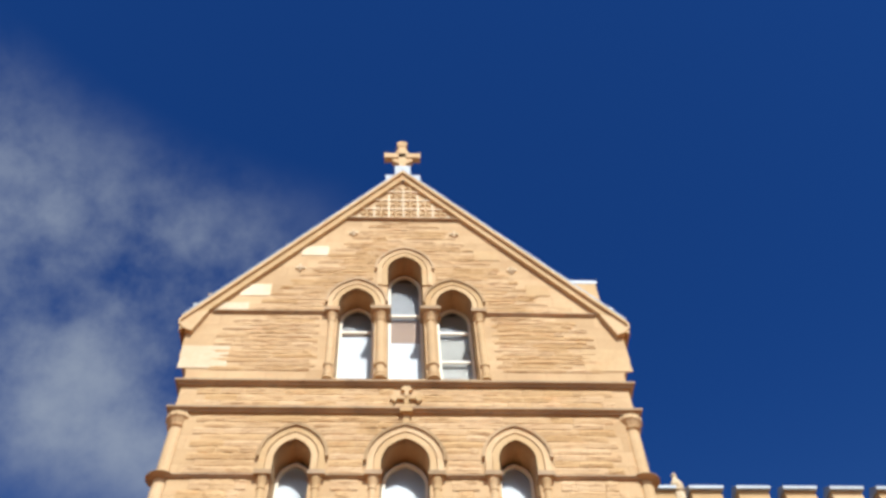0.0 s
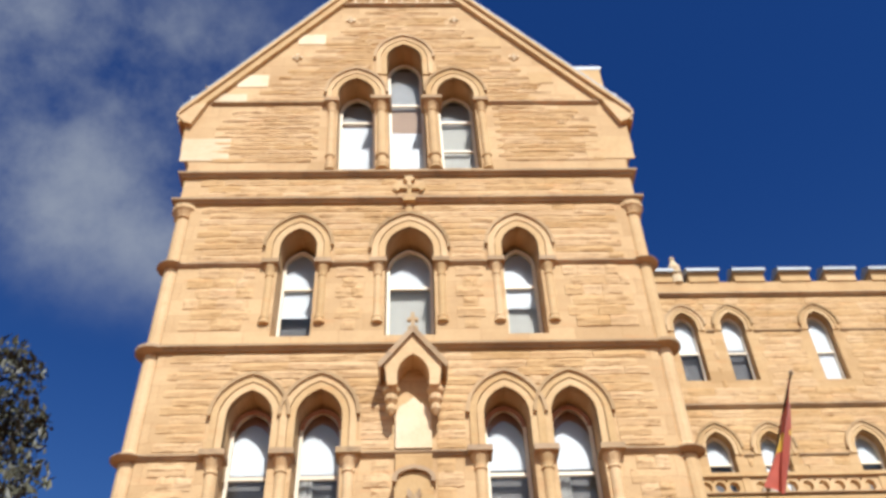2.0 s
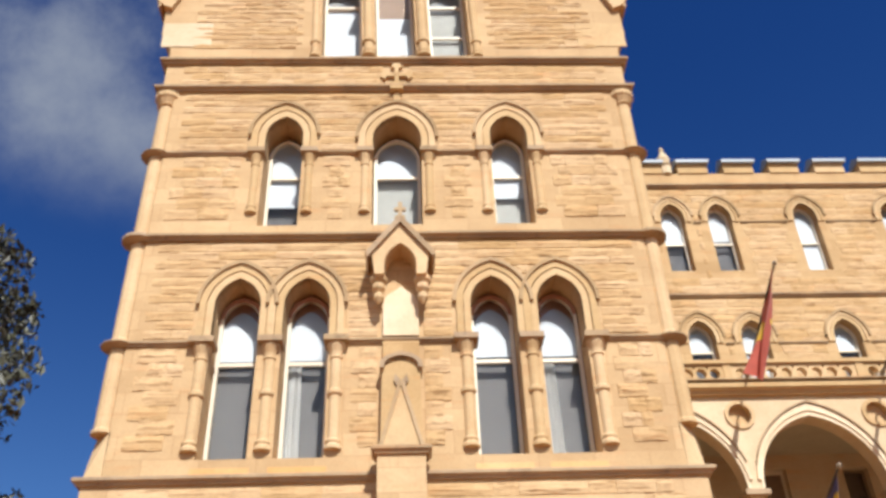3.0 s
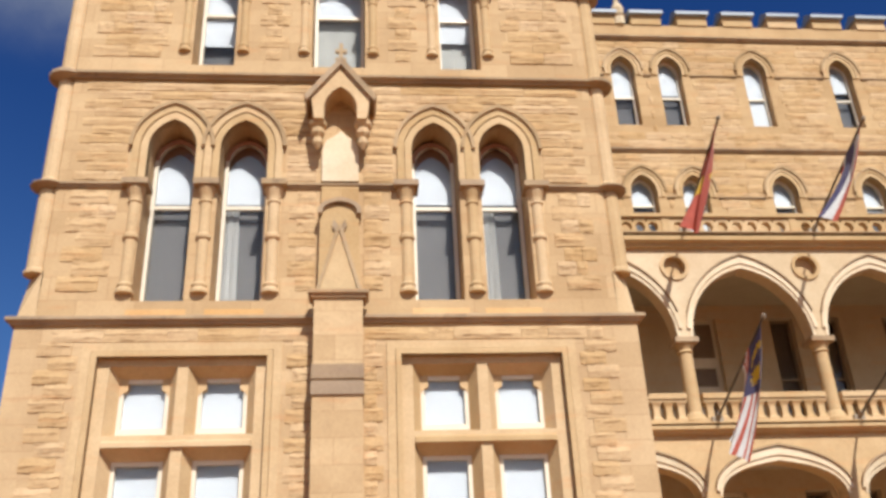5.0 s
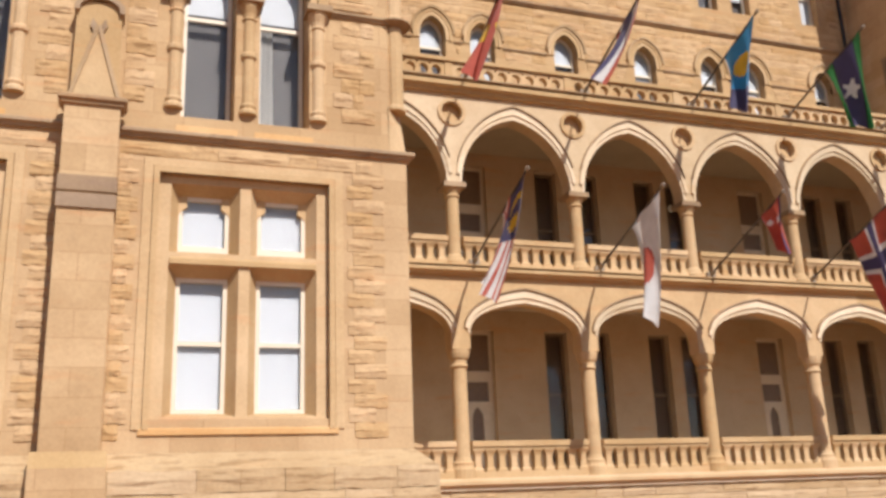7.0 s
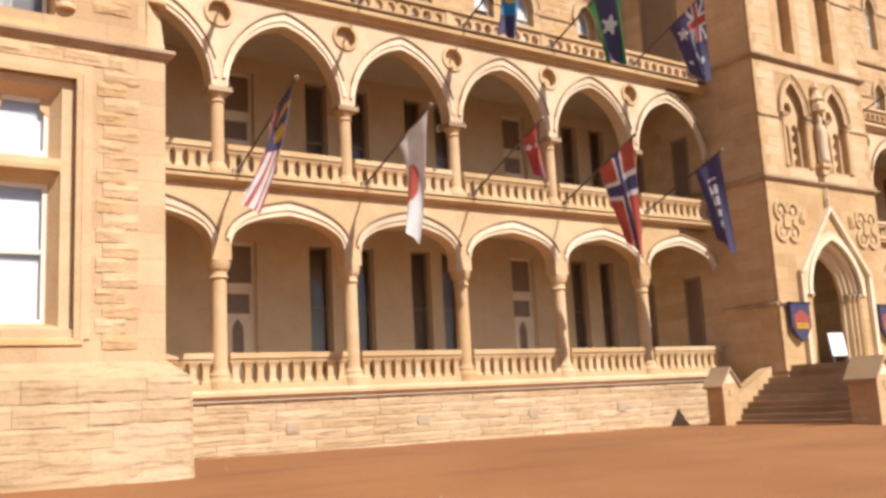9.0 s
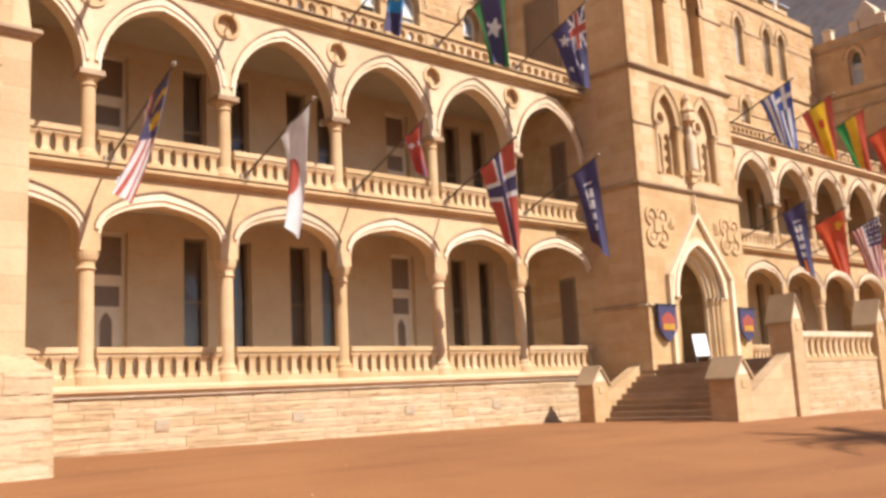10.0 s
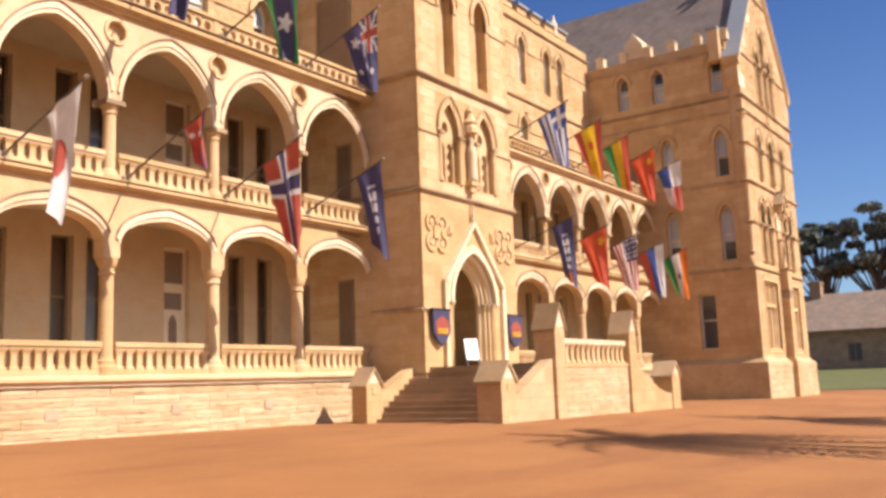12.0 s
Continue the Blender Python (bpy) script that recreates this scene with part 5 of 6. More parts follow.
def tower():
    th = tagged(new("entrance_tower"), "tall sandstone entrance tower with a gabled pointed doorway", "tower")
    c = 28.8
    door = arch_shape(c, 1.42, 1.5, 3.75, 5.62)
    twin = [(27.62, 0.56), (29.98, 0.56)]
    win = [arch_shape(x, h, 8.05, 9.95, 11.0) for x, h in twin]
    lanc = [arch_shape(x, 0.46, 12.1, 14.9, 15.7) for x in (27.65, 29.95)]
    front = part("front_wall", panel(rect(TX0, TX1, -0.9, 27.0), [door] + win + lanc, TY, TY + 0.8), ASHLAR, th)
    for s, x in ((-1, TX0), (1, TX1)):
        part("side_wall", boxes((min(x, x - s * 0.7), max(x, x - s * 0.7), TY + 0.8, 12.0, -0.9, 27.0)), ASHLAR, th)
    part("back_wall", boxes((TX0 + 0.7, TX1 - 0.7, 11.3, 12.0, -0.9, 27.0)), ASHLAR, th)
    part("tower_roof", boxes((TX0 + 0.7, TX1 - 0.7, TY + 0.8, 11.3, 26.0, 26.3)), SLATE, th)
    part("porch_floor", boxes((TX0 + 0.7, TX1 - 0.7, TY + 0.8, 11.3, 1.2, 1.5)), PALE, th)
    part("porch_ceiling", boxes((TX0 + 0.7, TX1 - 0.7, TY + 0.8, 11.3, 6.3, 6.5)), CEIL, th)
    part("inner_door", boxes((c - 1.3, c + 1.3, 8.4, 8.5, 1.5, 4.4), (c - 0.03, c + 0.03, 8.36, 8.4, 1.5, 4.4)), WOODDOOR, th, "dark varnished double doors")
    part("inner_wall", panel(rect(TX0 + 0.7, TX1 - 0.7, 1.5, 6.3), [rect(c - 1.3, c + 1.3, 1.5, 4.4)], 8.3, 8.6), RENDER, th)
    for z0, z1, p in ((7.46, 7.64, 0.13), (11.62, 11.8, 0.15)):
        part("string_course", string_bm(TX0, TX1, z0, z1, p, TY), STRING, th)
        for s, x in ((-1, TX0), (1, TX1)):
            part("string_course", string_bm(0.35, 5.9, z0, z1, p, 0.0, lambda q, s=s, x=x: (x - s * q[1], TY + q[0], q[2]), ends=False), STRING, th)
    for a, b in ((TX0, 26.62), (30.98, TX1)):
        part("string_course", string_bm(a, b, 3.36, 3.5, 0.09, TY, ends=False), STRING, th)
    part("string_course", string_bm(0.0, 2.2, 3.36, 3.5, 0.09, 0.0, lambda q: (TX0 + q[1], TY + q[0], q[2]), ends=False), STRING, th)
    for a, b in ((TX0, 26.75), (30.85, TX1)):
        part("impost_string", string_bm(a, b, 9.62, 9.72, 0.06, TY, ends=False), STRING, th)
    w = part("window", panel([(6.5, 11.95), (8.2, 11.95), (8.2, 15.5), (6.5, 15.5)], [[(6.62, 12.05), (8.08, 12.05), (8.08, 15.38), (6.62, 15.38)]], -0.06, 0.02, lambda q: (TX0 + q[1], q[0], q[2])), FRAME, th, "dark brown framed opening on the terrace")
    part("pane", boxes((TX0 - 0.03, TX0 - 0.01, 6.6, 8.1, 12.0, 15.4)), DUSKGLASS, w)
    # narrow doors from the verandas into the tower
    for z in (1.4, 6.38):
        for ya, yb in ((6.6, 7.3), (8.75, 9.35)):
            d = part("side_door", panel(rect(ya, yb, z, z + 3.3), [rect(ya + 0.08, yb - 0.08, z + 0.1, z + 3.2)], -0.06, 0.02, lambda q: (TX0 + q[1], q[0], q[2])), FRAME, th, "dark brown veranda door")
            part("leaf", boxes((TX0 - 0.035, TX0 - 0.01, ya + 0.06, yb - 0.06, z, z + 3.22)), DUSKGLASS, d)
    # plinth course
    part("tower_plinth", boxes((TX0 - 0.12, TX1 + 0.12, TY - 0.12, 6.0, -0.9, 1.2)), PLINTH, th)
    # portal: receding orders and jamb shafts
    for k in range(4):
        h, ap = 1.42 - 0.11 * k, 5.62 - 0.13 * k
        bm = bmesh.new()
        ring(bm, arch_shape(c, h - 0.11, 1.5, 3.75, ap - 0.13), arch_shape(c, h + 0.005, 1.5, 3.75, ap + 0.005), TY + 0.08 + 0.11 * k, TY + 0.56)
        part("portal_order", bm, PALE if k % 2 == 0 else TRIM, th)
    for s in (-1, 1):
        for k in range(3):
            colonnette(th, c + s * (1.36 - 0.11 * k), TY + 0.06 + 0.11 * k, 1.5, 3.7, 0.055)
    bm = bmesh.new()
    for w, y0 in ((0.16, -0.12), (0.28, -0.06)):
        ring(bm, arch_shape(c, 1.42 + (0 if w < 0.2 else 0.17), 3.75, 3.75, 5.62 + (0 if w < 0.2 else 0.19)), arch_shape(c, 1.42 + w, 3.75, 3.75, 5.62 + w * 1.15), TY + y0, TY + 0.1)
    part("arch_moulding", bm, PALE, th)
    # steep gable over the doorway
    out = [(c - 2.0, 4.45), (c, 6.8), (c + 2.0, 4.45)]
    inn = [(c - 1.84, 4.45), (c, 6.6), (c + 1.84, 4.45)]
    bm = bmesh.new()
    ring(bm, inn, out, TY - 0.2, TY + 0.02)
    for s in (-1, 1):
        box(bm, c + s * 1.92 - 0.09, c + s * 1.92 + 0.09, TY - 0.16, TY + 0.02, 1.5, 4.5)
    part("door_gable", bm, PALE, th)
    bm = panel([(c - 1.84, 4.45), (c - 1.66, 4.2), (c - 1.66, 3.75)] + arch_shape(c, 1.66, 3.75, 3.75, 5.9)[::-1][1:-1] + [(c + 1.66, 3.75), (c + 1.66, 4.2), (c + 1.84, 4.45), (c, 6.6)], [], TY - 0.05, TY + 0.01)
    part("gable_field", bm, TRIM, th)
    part("gable_finial", lathe(bmesh.new(), c, TY - 0.12, [(0.05, 6.7), (0.05, 6.95), (0.08, 7.02), (0.04, 7.1), (0.04, 7.3), (0.02, 7.45)], 8), PALE, th)
    for x in (26.55, 31.05):
        blind_quatrefoil(th, x, 6.12, 0.62)
    # twin traceried windows with a niche between
    for x, h in twin:
        hood(th, x, h, 0.24, 9.62, 9.95, 11.0, TY, 0.06)
        holes = [arch_shape(x - 0.25, 0.19, 8.1, 9.3, 9.62), arch_shape(x + 0.25, 0.19, 8.1, 9.3, 9.62), [(x + 0.2 * math.cos(a * math.pi / 6), 10.15 + 0.22 * math.sin(a * math.pi / 6)) for a in range(12)]]
        part("stone_tracery", panel(arch_shape(x, h - 0.01, 8.06, 9.95, 10.98), holes, TY + 0.2, TY + 0.42), TRIM, th)
        bm = bmesh.new()
        prism(bm, arch_shape(x, h + 0.1, 8.0, 9.95, 11.05), TY + 0.5, TY + 0.55)
        bmesh.ops.recalc_face_normals(bm, faces=bm.faces[:])
        part("window_back", bm, ASHLAR, th)
        for s in (-1, 1):
            colonnette(th, x + s * (h + 0.08), TY, 8.05, 9.75, 0.07)
        for k in range(3):
            for s in (-1, 1):
                xx, zz = x + s * 0.25, 8.5 + k * 0.42
                bm = bmesh.new()
                prism(bm, [(xx + 0.11 * math.cos(a * math.pi / 4), zz + 0.11 * math.sin(a * math.pi / 4)) for a in range(8)], TY + 0.3, TY + 0.4)
                bmesh.ops.recalc_face_normals(bm, faces=bm.faces[:])
                part("carved_boss", bm, TRIM, th)
    bm = boxes((c - 0.26, c + 0.26, TY - 0.3, TY, 8.1, 8.25), (c - 0.18, c + 0.18, TY - 0.22, TY, 7.85, 8.1))
    part("niche_bracket", bm, TRIM, th)
    part("niche_figure", lathe(bmesh.new(), c, TY - 0.16, [(0.17, 8.25), (0.19, 8.4), (0.16, 8.9), (0.19, 9.3), (0.17, 9.55), (0.07, 9.65), (0.1, 9.75), (0.1, 9.86), (0.04, 9.95)], 12), PALE, th, "weathered pale stone statue", smooth=True)
    part("niche_canopy", lathe(bmesh.new(), c, TY - 0.16, [(0.28, 10.1), (0.28, 10.3), (0.22, 10.4), (0.3, 10.5), (0.16, 10.7), (0.1, 10.85), (0.14, 10.95), (0.03, 11.2)], 8), TRIM, th)
    # blind lancets
    for x in (27.65, 29.95):
        hood(th, x, 0.46, 0.2, 14.6, 14.9, 15.7, TY, 0.06, steps=1)
        bm = bmesh.new()
        prism(bm, arch_shape(x, 0.48, 12.0, 14.9, 15.72), TY + 0.4, TY + 0.45)
        bmesh.ops.recalc_face_normals(bm, faces=bm.faces[:])
        part("lancet_back", bm, ASHLAR, th)
    for a, b in ((TX0, 26.95), (30.65, TX1)):
        part("impost_string", string_bm(a, b, 14.5, 14.6, 0.06, TY, ends=False), STRING, th)
    # lightly rough-faced courses on front and side
    rnd = random.Random(4)

    def clear(z, k):
        cl = [(-99, TX0 + 0.15 + 0.2 * (k % 2)), (TX1 - 0.15 - 0.2 * (k % 2), 99)]
        if z < 7.0:
            cl.append((25.7, 31.9))
        if 7.9 < z < 11.4:
            cl.append((26.75, 30.85))
        if 11.9 < z < 16.0:
            cl += [(26.9, 28.4), (29.2, 30.7)]
        return cl
    st = courses(TX0, TX1, 7.66, 11.6, 0.33, (0.5, 1.2), clear, rnd) + courses(TX0, TX1, 11.84, 16.5, 0.33, (0.5, 1.2), clear, rnd)
    add_blocks(front, st, SMOOTHS, Matrix.Translation((0, TY, 0)), 0.02, lambda q: q[1], 31)
    side = Matrix.Translation((TX0, TY, 0)) @ Matrix.Rotation(radians(-90), 4, "Z")
    st = courses(-5.9, -0.1, 1.25, 3.3, 0.34, (0.6, 1.3), lambda z, k: [], rnd) + courses(-5.9, -0.1, 3.55, 7.4, 0.35, (0.6, 1.3), lambda z, k: [], rnd) + courses(-5.9, -0.1, 7.7, 16.0, 0.35, (0.6, 1.3), lambda z, k: [], rnd)
    add_blocks(front, st, SMOOTHS, side, 0.02, lambda q: q[1], 32)
    return th


tower()


# ---- double stair before the tower ----
def gabled_pier(th, x0, x1, y0, y1, z0, eave, ridge, name="newel_pier"):
    p = part(name, boxes((x0, x1, y0, y1, z0, eave)), ASHLAR, th)
    xm = (x0 + x1) / 2
    bm = bmesh.new()
    prism(bm, [(x0, eave), (x1, eave), (xm, ridge - 0.05)], y0 + 0.002, y1 - 0.002)
    bmesh.ops.recalc_face_normals(bm, faces=bm.faces[:])
    part("pier_gable", bm, PALE, p)
    bm = bmesh.new()
    for s, x in ((-1, x0), (1, x1)):
        prism(bm, [(xm, ridge), (x + s * 0.09, eave - 0.08), (x + s * 0.09, eave - 0.16), (xm, ridge - 0.1)], y0 - 0.06, y1 + 0.06)
    bmesh.ops.recalc_face_normals(bm, faces=bm.faces[:])
    part("pier_cap", bm, DRIP, p)
    part("pier_panel", boxes((xm - 0.09, xm + 0.09, y0 - 0.025, y0 + 0.01, eave - 0.35, eave - 0.15)), TRIM, p)
    part("pier_base", boxes((x0 - 0.05, x1 + 0.05, y0 - 0.05, y1 + 0.05, z0, z0 + 0.6)), PLINTH, p)
    return p


def staircase():
    th = tagged(new("double_staircase"), "sandstone double staircase with gabled piers and a balustraded landing", "staircase")
    yo, yi, zl = -1.1, 3.46, 1.48
    gl, gr = -0.28, -0.42
    part("landing", boxes((26.2, 32.0, yo + 0.3, TY - 0.12, 0.9, zl)), PALE, th)
    land = part("landing_wall", boxes((26.4, 31.5, yo, yo + 0.4, -0.9, 1.32)), PLINTH, th)
    st = courses(26.5, 31.4, -0.6, 1.3, 0.235, (0.4, 1.3), lambda z, k: [], random.Random(3))
    add_blocks(land, st, FLATS, Matrix.Translation((0, yo, 0)), 0.03, lambda q: q[0], 41)
    n = 10
    for side, xa, xb, g in ((0, 23.45, 26.2, gl), (1, 35.3, 32.0, gr)):
        rise, tread = (zl - g) / n, (xb - xa) / n
        for k in range(n):
            z = g + (k + 1) * rise
            a, b = xa + k * tread, xb
            part("step", boxes((min(a, b), max(a, b), yo + 0.4, 3.5 if side else 4.05, z - rise - (0.4 if k == 0 else 0), z)), STONE_STEP, th)
        for y0, y1, pale in ((yo, yo + 0.4, 0), (4.05 if not side else 3.1, 4.45 if not side else 3.5, 1)):
            bm = bmesh.new()
            s = 1 if xb > xa else -1
            if side == 0:
                pts = [(xa - 0.05, -0.9), (xb + 0.25, -0.9), (xb + 0.25, zl + 0.22), (xb - 0.35, zl + 0.12), (xa + 0.15, 0.55), (xa - 0.05, 0.5)]
            else:
                pts = [(xa + 0.2, -0.9), (xb - 0.3, -0.9), (xb - 0.3, 1.35), (xb + 0.3, 1.3), (xb + 1.2, 0.95), (xb + 2.2, 0.5), (xb + 3.0, 0.3), (xa + 0.2, 0.28)]
            prism(bm, pts, y0, y1)
            bmesh.ops.recalc_face_normals(bm, faces=bm.faces[:])
            part("stringer_wall", bm, ASHLAR, th)
    gabled_pier(th, 22.66, 23.42, yo - 0.05, yo + 0.75, -0.9, 1.02, 1.52)
    gabled_pier(th, 22.98, 23.7, 3.9, 4.5, -0.9, 1.02, 1.52)
    gabled_pier(th, 35.5, 36.3, yo - 0.05, yo + 0.75, -0.9, 1.02, 1.52)
    for x0 in (25.82, 31.42):
        gabled_pier(th, x0, x0 + 0.62, yo - 0.12, yo + 0.6, -0.9, 2.55, 3.3)
    part("balustrade_rail", boxes((26.44, 31.42, yo + 0.02, yo + 0.36, 2.04, 2.2)), PALE, th)
    part("balustrade_foot", boxes((26.44, 31.42, yo - 0.04, yo + 0.36, 1.3, 1.42)), TRIM, th)
    n = 13
    for k in range(n):
        o = new("baluster", bpy.data.meshes["baluster"])
        o.parent = th
        o.matrix_basis = Matrix.Translation((26.44 + (k + 0.5) * 4.98 / n, yo + 0.2, 1.42)) @ Matrix.Diagonal((1.2, 1.2, 0.62 / 0.52, 1))
    return th


# darker than the walls: shade on the risers is put into this stone
STONE_STEP = stone("stair_stone", (0.40, 0.27, 0.165), (0.30, 0.20, 0.12), bump=0.3, vary=0.3)
staircase()


# ---- flags on the verandas ----
def cloth(name, color):
    m, nt, b = mat_base(name)
    geo = nt.nodes.new("ShaderNodeNewGeometry")
    w = nd(nt, "ShaderNodeTexNoise", Scale=90.0, Detail=2.0)
    s = nd(nt, "ShaderNodeTexNoise", Scale=2.5, Detail=3.0)
    nt.links.new(geo.outputs["Position"], w.inputs["Vector"]), nt.links.new(geo.outputs["Position"], s.inputs["Vector"])
    col = mixc(nt, (*color, 1), (*(v * 0.72 for v in color), 1), maprange(nt, s.outputs["Fac"], 0.35, 0.75, 0, 0.8))
    nt.links.new(col, b.inputs["Base Color"])
    b.inputs["Roughness"].default_value = 0.75
    b.inputs["Sheen Weight"].default_value = 0.2
    bp = nd(nt, "ShaderNodeBump", Strength=0.15, Distance=0.005)
    nt.links.new(w.outputs["Fac"], bp.inputs["Height"])
    nt.links.new(bp.outputs[0], b.inputs["Normal"])
    thin, both = nt.nodes.new("ShaderNodeBsdfTranslucent"), nt.nodes.new("ShaderNodeMixShader")
    nt.links.new(col, thin.inputs["Color"])
    both.inputs[0].default_value = 0.4
    nt.links.new(b.outputs[0], both.inputs[1]), nt.links.new(thin.outputs[0], both.inputs[2])
    nt.links.new(both.outputs[0], nt.nodes["Material Output"].inputs["Surface"])
    return m


DYES = {k: cloth("flag_" + k, v) for k, v in dict(red=(0.52, 0.10, 0.06), white=(0.78, 0.77, 0.75), navy=(0.075, 0.065, 0.15), blue=(0.06, 0.11, 0.36), sky=(0.04, 0.28, 0.55),
        yellow=(0.78, 0.50, 0.03), green=(0.03, 0.22, 0.06), orange=(0.75, 0.20, 0.03), black=(0.02, 0.02, 0.025), scarlet=(0.62, 0.10, 0.04)).items()}
DYE_KEYS = list(DYES)


def star(u, v, cu, cv, r, ratio=1.5, points=5):
    du, dv = (u - cu) * ratio, v - cv
    d, a = math.hypot(du, dv), math.atan2(du, -dv)
    k = (a / (2 * math.pi) * points) % 1.0
    return d < r * (0.45 + 0.55 * abs(2 * k - 1))


# each pattern: u along the fly, v down the hoist, both 0 to 1
def f_gold_star(u, v): return "yellow" if star(u, v, 0.45, 0.5, 0.36) else "red"
def f_five_stripes(u, v): return "red" if v < 0.17 or v > 0.83 else "white" if v < 0.34 or v > 0.66 else "navy"
def f_sky_sun(u, v): return "yellow" if math.hypot((u - 0.4) * 1.5, v - 0.45) < 0.24 else ("navy" if u > 0.72 else "sky")
def f_green_blue(u, v): return "green" if v < 0.2 or v > 0.8 else "black" if v < 0.25 or v > 0.75 else "white" if star(u, v, 0.5, 0.5, 0.22) else "navy"
def f_southern(u, v):
    if u < 0.5 and v < 0.5:
        a, b = abs(u / 0.5 - 0.5), abs(v / 0.5 - 0.5)
        return "red" if min(a, b) < 0.08 else "white" if min(a, b) < 0.15 or abs(a - b) < 0.08 else "navy"
    return "white" if any(star(u, v, x, y, r) for x, y, r in ((0.25, 0.76, 0.16), (0.75, 0.2, 0.09), (0.75, 0.82, 0.09), (0.63, 0.45, 0.09), (0.87, 0.4, 0.09))) else "navy"
def f_moon_stripes(u, v):
    if u < 0.5 and v < 0.57:
        d, e = math.hypot((u - 0.2) * 1.6, v - 0.28), math.hypot((u - 0.24) * 1.6, v - 0.28)
        return "yellow" if (d < 0.2 and e > 0.17) or star(u, v, 0.34, 0.28, 0.17, 1.6, 11) else "navy"
    return "red" if int(v * 14) % 2 == 0 else "white"
def f_red_disc(u, v): return "red" if math.hypot((u - 0.55) * 1.5, v - 0.55) < 0.27 else "white"
def f_pennant(u, v): return "white" if star(u, v, 0.3, 0.35, 0.14) or star(u, v, 0.3, 0.7, 0.14) else "navy" if v < 0.06 or v > 0.94 else "red"
def f_nordic(u, v):
    a, b = abs(u - 0.36) * 1.4, abs(v - 0.5)
    return "navy" if min(a, b) < 0.075 else "white" if min(a, b) < 0.15 else "red"
def f_banner(u, v): return "white" if 0.2 < u < 0.75 and abs(v - 0.45) < 0.16 and (int(u * 22) % 3 != 2) and not (abs(v - 0.45) < 0.05 and int(u * 22) % 3 == 0) else "orange" if u > 0.8 and 0.35 < v < 0.6 else "navy"
def f_blue_white(u, v):
    if u < 0.37 and v < 0.55:
        return "white" if abs(u - 0.185) < 0.045 or abs(v - 0.275) < 0.06 else "blue"
    return "blue" if int(v * 9) % 2 == 0 else "white"
def f_red_gold(u, v): return "red" if v < 0.25 or v > 0.75 else "scarlet" if math.hypot((u - 0.35) * 1.5, v - 0.5) < 0.12 else "yellow"
def f_tricolour_a(u, v): return "red" if v < 0.33 else "yellow" if v < 0.67 else "green"
def f_plain_red(u, v): return "yellow" if star(u, v, 0.2, 0.25, 0.14) else "scarlet"
def f_quarters(u, v): return ("white" if v < 0.5 else "blue") if u < 0.5 else ("red" if v < 0.5 else "white")
def f_stars_bars(u, v):
    if u < 0.42 and v < 0.54:
        return "white" if (int(u * 24) % 2 == 0 and int(v * 18) % 2 == 0) else "navy"
    return "red" if int(v * 13) % 2 == 0 else "white"
def f_tricolour_b(u, v): return "white" if v < 0.33 else "blue" if v < 0.67 else "red"
def f_tricolour_c(u, v): return "orange" if v < 0.33 else ("navy" if math.hypot((u - 0.5) * 1.5, v - 0.5) < 0.1 else "white") if v < 0.67 else "green"


